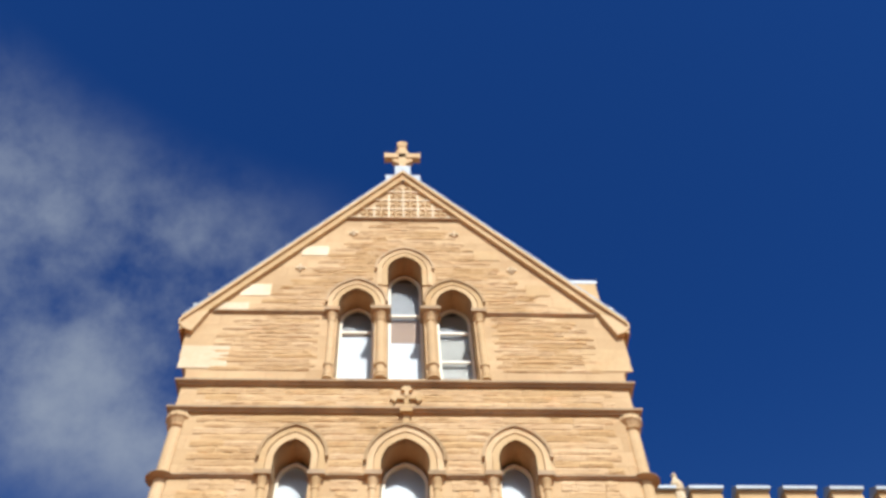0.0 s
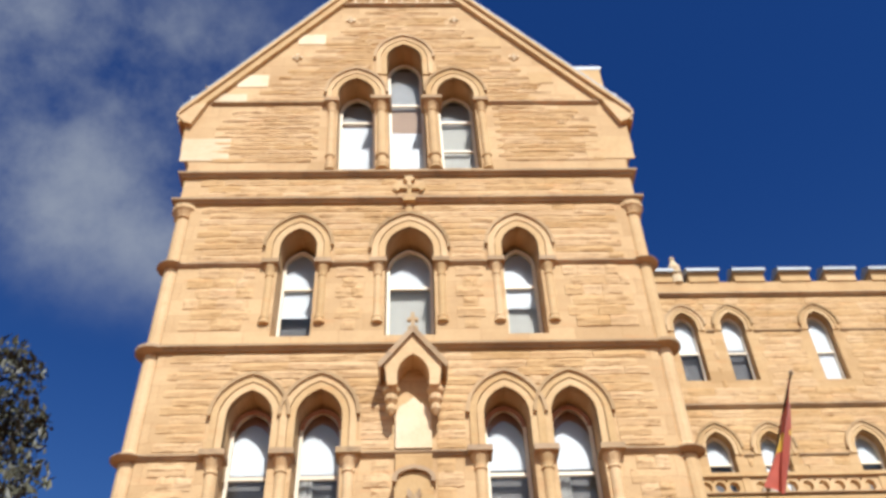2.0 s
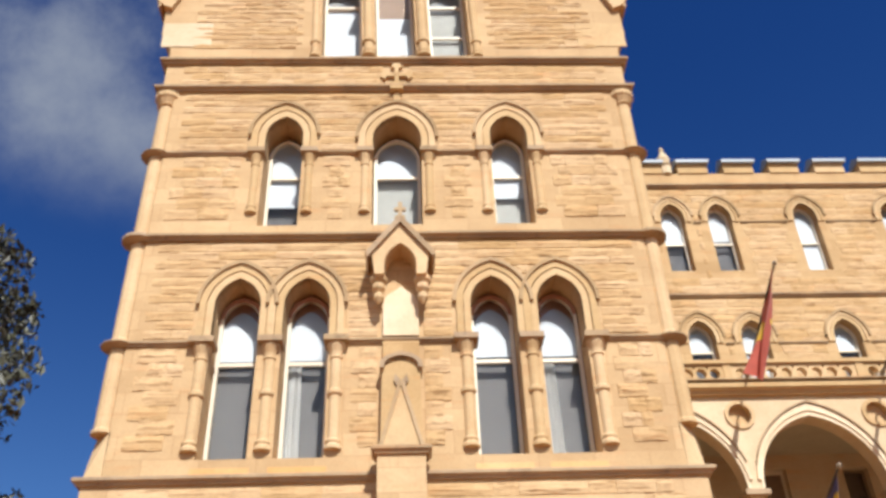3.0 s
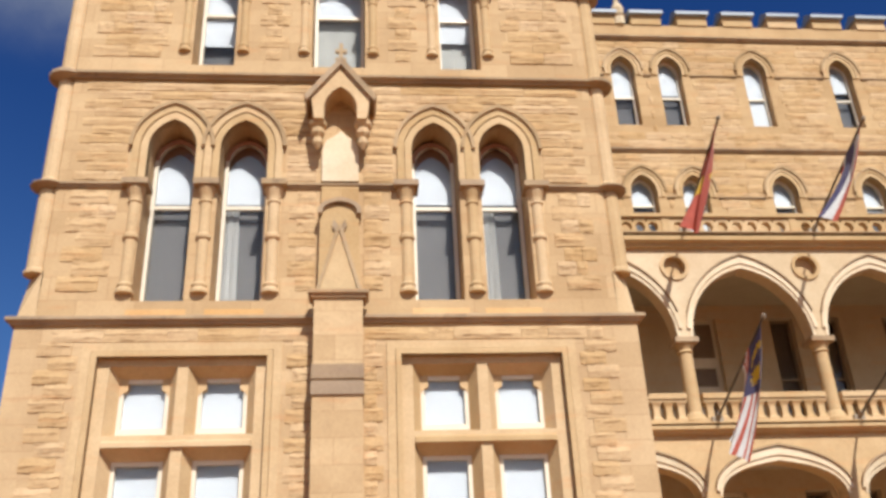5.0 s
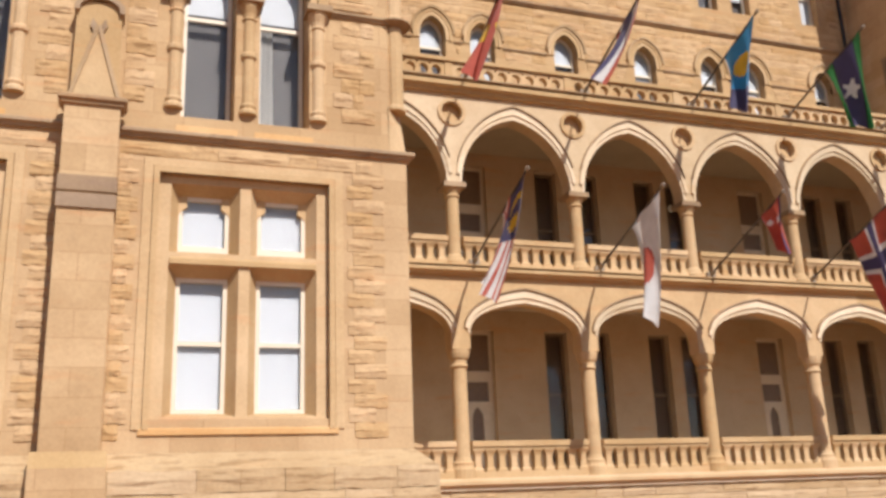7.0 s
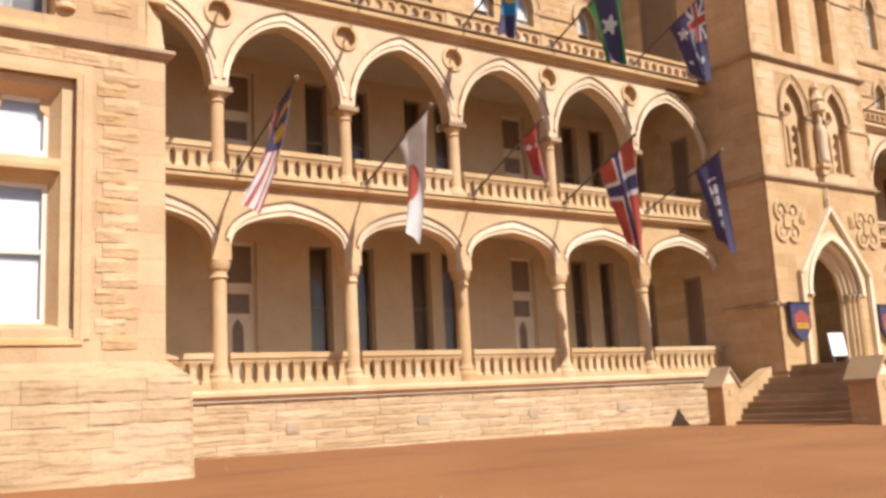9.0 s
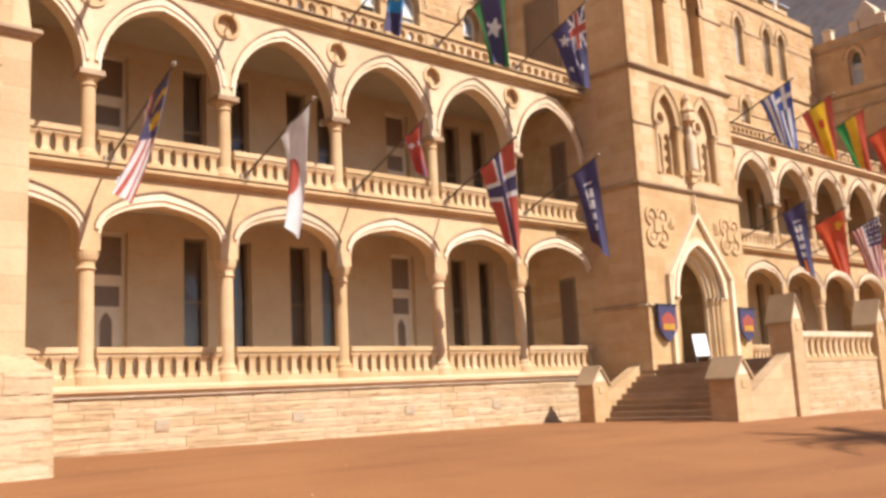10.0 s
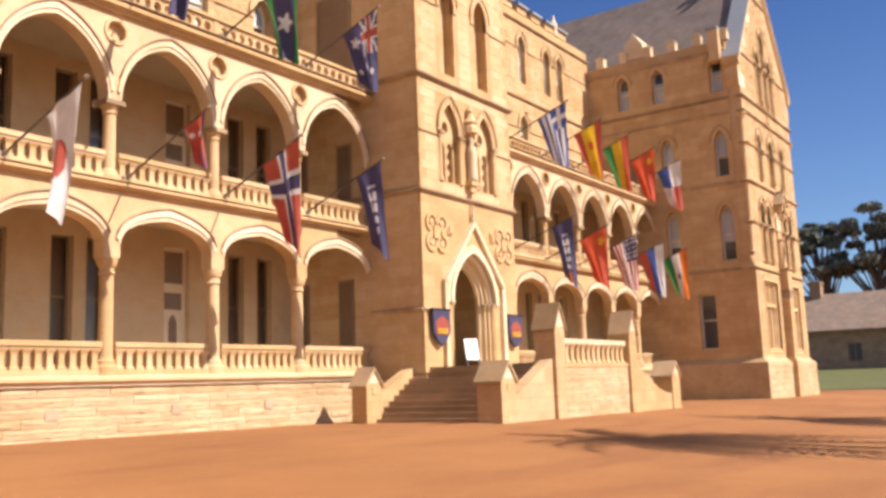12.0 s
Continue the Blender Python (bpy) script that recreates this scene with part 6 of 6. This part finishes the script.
def flag(x, z, pattern, label, seed, length=2.3, hoist=1.5, drift=0.0, swing=0.0, pinch=0.5, group="flags on the verandas"):
    """A dark pole leaning out from its bracket on the parapet, with the cloth hanging slack from its outer end."""
    rnd = random.Random(seed)
    th = tagged(new("flag"), label, "flag", group)
    foot, tip = Vector((x, 5.78, z)), Vector((x + rnd.uniform(-0.05, 0.05), 2.6 + rnd.uniform(-0.08, 0.08), z + 1.22 + rnd.uniform(-0.05, 0.05)))
    along = (tip - foot).normalized()
    q = along.to_track_quat("Z", "Y").to_matrix().to_4x4()
    bm = lathe(bmesh.new(), 0, 0, [(0.03, -0.1), (0.03, 0.6), (0.026, (tip - foot).length - 0.02)], 8)
    bmesh.ops.transform(bm, matrix=Matrix.Translation(foot) @ q, verts=bm.verts[:])
    part("flagpole", bm, POLE, th)
    bm = lathe(bmesh.new(), 0, 0, [(0.03, -0.03), (0.055, 0.02), (0.055, 0.05), (0.02, 0.1)], 8)
    bmesh.ops.transform(bm, matrix=Matrix.Translation(tip) @ q, verts=bm.verts[:])
    part("finial", bm, STEEL, th)
    bm = lathe(bmesh.new(), 0, 0, [(0.05, -0.12), (0.06, -0.1), (0.06, 0.2), (0.045, 0.22)], 8)
    bmesh.ops.transform(bm, matrix=Matrix.Translation(foot) @ q, verts=bm.verts[:])
    box(bm, x - 0.13, x + 0.13, 5.74, 5.84, z - 0.22, z + 0.06)
    part("pole_bracket", bm, STEEL, th)
    nu, nv = 40, 34
    bm = bmesh.new()
    grid, ph, side = [], rnd.uniform(0, 6), rnd.choice((-1, 1))
    for i in range(nu + 1):
        for j in range(nv + 1):
            u, v = i / nu, j / nv
            shrink = 1 - pinch * u ** 0.8
            p = tip - along * (0.08 + v * hoist * shrink + 0.25 * hoist * pinch * u)
            drop = length * u * (1 - 0.25 * v * (1 - swing))
            fold = (0.03 + 0.14 * u) * math.sin(ph + v * 8.5 + u * 2.0) + 0.05 * u * math.sin(ph * 2 + v * 17 + u * 5)
            p = p + Vector((fold * 1.0 + drift * u ** 1.3, 0.06 * u * math.cos(ph + v * 9) + swing * -0.3 * u, -drop - 0.05 * math.sin(u * 3.1) * math.sin(v * 3.1)))
            grid.append(bm.verts.new(p))
    for i in range(nu):
        for j in range(nv):
            f = bm.faces.new((grid[i * (nv + 1) + j], grid[(i + 1) * (nv + 1) + j], grid[(i + 1) * (nv + 1) + j + 1], grid[i * (nv + 1) + j + 1]))
            f.material_index = DYE_KEYS.index(pattern((i + 0.5) / nu, (j + 0.5) / nv))
            f.smooth = True
    part("flag_cloth", bm, list(DYES.values()), th)
    return th


FX = [8.72, 12.18, 15.57, 18.9, 22.4]
left_up = [(f_gold_star, "red flag with a yellow star"), (f_five_stripes, "red, white and blue striped flag"), (f_sky_sun, "light blue flag with a yellow sun"),
           (f_green_blue, "green and navy flag with a white emblem"), (f_southern, "navy flag with white stars")]
left_low = [(f_moon_stripes, "striped flag with a navy canton"), (f_red_disc, "white flag with a red disc"), (f_pennant, "small crimson flag with white emblems"),
            (f_nordic, "red flag with a white-edged navy cross"), (f_banner, "navy banner with pale lettering shapes")]
right_up = [(f_blue_white, "blue and white striped flag with a cross"), (f_red_gold, "red and yellow striped flag"), (f_tricolour_a, "red, yellow and green flag"),
            (f_plain_red, "orange-red flag with a small star"), (f_quarters, "white, blue and red quartered flag")]
right_low = [(f_banner, "navy banner with pale lettering shapes"), (f_plain_red, "orange-red flag with a small star"), (f_stars_bars, "striped flag with a starred blue canton"),
             (f_tricolour_b, "white, blue and red striped flag"), (f_tricolour_c, "orange, white and green striped flag")]
SHAPE = {f_gold_star: (2.7, -0.95, 0.7), f_five_stripes: (2.4, -1.2, 0.66), f_sky_sun: (2.6, -0.55, 0.55), f_green_blue: (2.7, 0.0, 0.45), f_southern: (2.6, 0.25, 0.55),
         f_moon_stripes: (2.8, -0.85, 0.66), f_red_disc: (3.1, -0.35, 0.78), f_pennant: (1.4, 0.1, 0.6), f_nordic: (3.2, 0.3, 0.55), f_banner: (3.0, 0.45, 0.45)}
k = 0
for z, row, mirror in ((11.5, left_up, False), (6.55, left_low, False), (11.5, right_up, True), (6.55, right_low, True)):
    for i, (pat, lab) in enumerate(row):
        L, d, p = SHAPE.get(pat, (2.75, 0.4, 0.5))
        xf = FX[i] if not mirror else 57.6 - FX[4 - i]
        flag(xf, z, pat, lab + " on a dark pole", 100 + k, L, 0.9 if pat is f_pennant else 1.05 if pat is f_banner else 1.5, d, 0.0, p)
        k += 1


# ---- shields and board by the door ----
def shield(x):
    th = tagged(new("shield"), "navy shield with a red and yellow emblem on the tower wall", "shield", "shields by the door")
    z, y = 3.42, TY - 0.2
    def outline(s):
        return [(x - 0.5 * s, z - (1 - s) * 0.3), (x + 0.5 * s, z - (1 - s) * 0.3), (x + 0.5 * s, z - 0.75 * s - (1 - s) * 0.3), (x + 0.3 * s, z - 1.0 * s - (1 - s) * 0.3), (x, z - 1.22 * s - (1 - s) * 0.3), (x - 0.3 * s, z - 1.0 * s - (1 - s) * 0.3), (x - 0.5 * s, z - 0.75 * s - (1 - s) * 0.3)]
    bm = bmesh.new()
    prism(bm, outline(1.0), y, y + 0.06)
    bmesh.ops.recalc_face_normals(bm, faces=bm.faces[:])
    part("shield_board", bm, DYES["navy"], th)
    bm = bmesh.new()
    prism(bm, [(x - 0.36, z - 0.84), (x + 0.36, z - 0.84), (x + 0.38, z - 0.42), (x + 0.2, z - 0.3), (x, z - 0.22), (x - 0.2, z - 0.3), (x - 0.38, z - 0.42)], y - 0.02, y)
    bmesh.ops.recalc_face_normals(bm, faces=bm.faces[:])
    part("emblem", bm, DYES["red"], th, "red emblem")
    part("emblem_bar", boxes(*[(x - 0.3, x + 0.3, y - 0.035, y - 0.015, z - 0.81 + k * 0.1, z - 0.74 + k * 0.1) for k in range(2)]), DYES["yellow"], th, "yellow bars")
    part("shield_rail", boxes((x - 0.54, x + 0.54, y - 0.02, TY, z - 0.02, z + 0.04)), IRON, th)


for x in (26.45, 31.42):
    shield(x)


def notice_board(x, y, z):
    th = tagged(new("notice_board"), "white notice board on a dark stand by the door", "sign")
    m = Matrix.Translation((x, y, z)) @ Matrix.Rotation(radians(-28), 4, "Z") @ Matrix.Rotation(radians(-14), 4, "X")
    for name, b, mat in (("frame", (-0.27, 0.27, 0.0, 0.04, 0.22, 1.0), IRON), ("sheet", (-0.25, 0.25, -0.012, 0.002, 0.24, 0.98), WHITE), ("leg", (-0.26, -0.21, 0.0, 0.05, 0.0, 0.22), IRON), ("leg", (0.21, 0.26, 0.0, 0.05, 0.0, 0.22), IRON), ("strut", (-0.03, 0.03, 0.05, 0.4, 0.0, 0.05), IRON)):
        bm = boxes(b)
        bmesh.ops.transform(bm, matrix=m, verts=bm.verts[:])
        part(name, bm, mat, th)


notice_board(27.62, 2.9, 1.48)


# ---- trees ----
def leaf_cloud(name, clumps, rnd, per, size, mat, parent, flat=1.0):
    """A crown of many small bent leaves gathered in uneven clumps."""
    verts, faces = [], []
    for c, r in clumps:
        for _ in range(per):
            d = Vector((rnd.gauss(0, 1), rnd.gauss(0, 1), rnd.gauss(0, 1) * flat)).normalized() * r * rnd.uniform(0.3, 1.0) ** 0.6
            p = c + Vector((d.x, d.y, d.z * flat))
            q = Euler((rnd.uniform(0, 6.3), rnd.uniform(0, 6.3), rnd.uniform(0, 6.3))).to_matrix()
            s = size * rnd.uniform(0.6, 1.4)
            b = len(verts)
            for o in ((-0.5, 0, 0), (0, -0.22, 0.08), (0.5, 0, 0), (0, 0.22, 0.08)):
                verts.append(tuple(p + q @ Vector(o) * s))
            faces.append((b, b + 1, b + 2, b + 3))
    me = bpy.data.meshes.new(name)
    me.from_pydata(verts, [], faces)
    me.materials.append(mat)
    ob = new(name, me)
    ob.parent = parent
    return ob


def limb(bm, a, b, r0, r1, n=8):
    d = (b - a)
    q = d.to_track_quat("Z", "Y").to_matrix()
    rings = []
    for t, r in ((0, r0), (0.5, (r0 + r1) / 2), (1, r1)):
        c = a + d * t
        rings.append([bm.verts.new(c + q @ Vector((r * math.cos(2 * math.pi * k / n), r * math.sin(2 * math.pi * k / n), 0))) for k in range(n)])
    for p, s in zip(rings, rings[1:]):
        for k in range(n):
            bm.faces.new((p[k], p[(k + 1) % n], s[(k + 1) % n], s[k]))


def gum_tree(x, y, height, spread, seed, clumps, label, mat, flat=0.8, per=260, size=0.28, crown_from=0.45):
    rnd = random.Random(seed)
    z0 = ground_z(x, y)
    th = tagged(new("tree"), label, "tree")
    bm = bmesh.new()
    top = Vector((x + rnd.uniform(-0.5, 0.5), y, z0 + height * 0.8))
    base = Vector((x, y, z0 - 0.2))
    limb(bm, base, base.lerp(top, 0.5), height * 0.03, height * 0.02)
    limb(bm, base.lerp(top, 0.48), top, height * 0.021, height * 0.008)
    places = []
    for k in range(clumps):
        a, h = rnd.uniform(0, 2 * math.pi), rnd.uniform(crown_from, 1.0)
        r = spread * math.sqrt(rnd.uniform(0.05, 1)) * (1 - 0.5 * max(0, h - 0.7) / 0.3)
        c = Vector((x + r * math.cos(a), y + r * math.sin(a), z0 + height * h))
        start = base.lerp(top, min(0.98, max(0.35, h - 0.2)))
        limb(bm, start, c, height * 0.008, height * 0.003, 6)
        places.append((c, spread * rnd.uniform(0.13, 0.28)))
    part("trunk", bm, BARK, th)
    leaf_cloud("crown", places, rnd, per, size, mat, th, flat)
    return th


def palm(x, y, height, seed):
    rnd = random.Random(seed)
    z0 = ground_z(x, y)
    th = tagged(new("palm_tree"), "tall palm tree whose crown shades the gravel", "palm tree", "palms by the forecourt")
    part("trunk", lathe(bmesh.new(), x, y, [(0.36, z0 - 0.2), (0.28, z0 + 1), (0.24, z0 + height * 0.6), (0.26, z0 + height)], 12), BARK, th)
    for k in range(44):
        a, lift = k * 2.4 + rnd.uniform(-0.2, 0.2), rnd.uniform(-0.5, 0.9)
        L = rnd.uniform(3.2, 4.6)
        bm = bmesh.new()
        prev = None
        for i in range(12):
            t = i / 11
            r, z = L * t * (1 - 0.12 * t), z0 + height + L * (lift * t - 0.75 * t * t)
            c = Vector((x + r * math.cos(a), y + r * math.sin(a), z))
            if prev is not None:
                side = Vector((-math.sin(a), math.cos(a), 0))
                w = 0.5 * math.sin(math.pi * (0.12 + 0.85 * t)) + 0.05
                for s in (-1, 1):
                    for o in (0.0, 0.5):
                        b0 = prev.lerp(c, o)
                        b1 = prev.lerp(c, o + 0.3)
                        tipv = b1 + side * s * w + Vector((0.3 * math.cos(a), 0.3 * math.sin(a), -0.18))
                        bm.faces.new([bm.verts.new(v) for v in (b0, b1, tipv)])
                bm.faces.new([bm.verts.new(v) for v in (prev - side * 0.03, prev + side * 0.03, c + side * 0.02, c - side * 0.02)])
            prev = c
        part("frond", bm, LEAF_FAR, th)
    return th


gum_tree(-10.9, 3.2, 13.8, 4.3, 6, 46, "olive-leaved tree beside the pavilion", LEAF, 0.8, 230, 0.24, 0.35)
palm(22.6, -16.9, 10.8, 3)
palm(33.5, -17.4, 10.4, 9)


# ---- beyond the forecourt ----
def lawn():
    xs = [80 + 3.4 * i for i in range(13)]
    ys = [-60 + 10 * j for j in range(14)]
    top = lambda x: ground_z(x, 0) + 0.05 + 1.75 * min(1, max(0, (x - 82) / 26)) ** 1.2
    verts = [(x, y, top(x)) for x in xs for y in ys] + [(x, y, -1.6) for x in (xs[0], xs[-1]) for y in (ys[0], ys[-1])]
    n = len(ys)
    faces = [(i * n + j, (i + 1) * n + j, (i + 1) * n + j + 1, i * n + j + 1) for i in range(len(xs) - 1) for j in range(n - 1)]
    me = bpy.data.meshes.new("lawn")
    me.from_pydata(verts, [], faces)
    me.materials.append(GRASS)
    tagged(new("lawn", me), "green grass bank beyond the gravel", "lawn", kind="structure")


lawn()


def annex():
    th = tagged(new("side_annex"), "lower sandstone annex beside the far pavilion", "building")
    turn = lambda p: p
    part("wall", panel(rect(62.9, 65.6, -0.9, 7.6), [arch_shape(64.3, 0.4, 3.0, 5.2, 6.0)], 1.2, 1.7), ASHLAR, th)
    part("side_wall", boxes((65.1, 65.6, 1.7, 8.0, -0.9, 7.6)), ASHLAR, th)
    part("roof", boxes((62.9, 65.5, 1.7, 8.0, 7.2, 7.5)), SLATE, th)
    for z in (2.2, 6.7):
        part("string_course", string_bm(62.9, 65.6, z, z + 0.16, 0.12, 1.2, ends=False), STRING, th)
    sash(th, 64.3, 0.38, 3.0, 5.2, 5.98, 1.5, 4.4, (4.5, 6.0))
    part("coping", boxes((62.9, 65.75, 1.05, 1.85, 7.6, 7.8)), TRIM, th)


annex()


def low_house():
    th = tagged(new("low_house"), "low stone outbuilding with a long grey slate roof", "building")
    x, z0 = 108.0, 0.6
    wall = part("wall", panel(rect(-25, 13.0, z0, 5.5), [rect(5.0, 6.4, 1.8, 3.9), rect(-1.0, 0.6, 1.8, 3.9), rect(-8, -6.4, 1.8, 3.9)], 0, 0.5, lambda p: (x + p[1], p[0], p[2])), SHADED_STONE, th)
    for yc in (5.7, -0.2, -7.2):
        w = part("window", boxes((x + 0.2, x + 0.3, yc - 0.75, yc + 0.75, 1.8, 3.9)), FRAME, th)
        # panes coloured with the same painted gloom of an unlit room
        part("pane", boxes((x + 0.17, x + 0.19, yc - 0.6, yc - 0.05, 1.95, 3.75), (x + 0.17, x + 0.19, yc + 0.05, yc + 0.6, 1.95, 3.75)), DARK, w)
    bm = bmesh.new()
    prism(bm, [(x - 0.8, 5.3), (x + 5, 9.7), (x + 10.8, 5.3), (x + 10.8, 5.1), (x + 5, 9.4), (x - 0.8, 5.1)], -25.5, 13.4)
    bmesh.ops.recalc_face_normals(bm, faces=bm.faces[:])
    part("roof", bm, ROOFH, th)
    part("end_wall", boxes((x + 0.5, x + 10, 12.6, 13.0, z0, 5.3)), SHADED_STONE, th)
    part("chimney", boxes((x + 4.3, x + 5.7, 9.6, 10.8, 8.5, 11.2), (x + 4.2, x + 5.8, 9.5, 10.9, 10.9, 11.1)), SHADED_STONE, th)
    return th


# outbuilding stone toned down, some of its wall's shade put into the colour
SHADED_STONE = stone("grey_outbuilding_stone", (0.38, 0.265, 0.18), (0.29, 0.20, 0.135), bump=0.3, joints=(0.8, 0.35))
low_house()


def garden_pillar(x, y):
    th = tagged(new("garden_pillar"), "pale arched stone garden pillar", "pillar")
    part("shaft", panel(rect(y - 1.4, y + 1.4, -1.0, 3.9), [arch_shape(y, 0.7, -0.9, 2.2, 3.1)], 0, 0.8, lambda p: (x + p[1], p[0], p[2])), PALE, th)
    part("cap", boxes((x - 0.15, x + 0.95, y - 1.6, y + 1.6, 3.9, 4.2)), PALE, th)


garden_pillar(84.0, 6.9)
for i, (x, y, h, s) in enumerate(((150, 17, 24.5, 6), (150, 9, 25.5, 7), (154, 2, 26, 7), (158, -9, 25, 8), (150, -20, 24, 8))):
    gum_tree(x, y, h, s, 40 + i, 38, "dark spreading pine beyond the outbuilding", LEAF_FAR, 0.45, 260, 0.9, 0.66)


def scattered_pebbles():
    rnd = random.Random(12)
    verts, faces = [], []
    for _ in range(350):
        x, y = rnd.uniform(2, 45), rnd.uniform(-13, 5)
        if x < 6 and y > -1 or y > -2 and 22 < x < 37:
            continue
        s, z = rnd.uniform(0.006, 0.02), ground_z(x, y)
        b = len(verts)
        for k in range(5):
            a = k * 1.2566 + rnd.uniform(-0.2, 0.2)
            verts.append((x + s * math.cos(a), y + s * math.sin(a), z - 0.002))
        verts.append((x, y, z + s * 0.9))
        faces += [(b + k, b + (k + 1) % 5, b + 5) for k in range(5)]
    me = bpy.data.meshes.new("loose_gravel")
    me.from_pydata(verts, [], faces)
    me.materials.append(PLINTH)
    tagged(new("loose_gravel", me), "scattered pale pebbles on the gravel", "gravel", kind="stuff")


scattered_pebbles()

# ---- stones, and the far half, which mirrors the near one about the entrance tower ----
link_blocks()
AXIS = 28.8
far_pavilion = copy_thing(near_pavilion, Matrix.Translation((2 * AXIS, 0, 0)))
far_wing = copy_thing(near_wing, Matrix.Translation((2 * AXIS, 0, 0)) @ Matrix.Diagonal((-1, 1, 1, 1)))
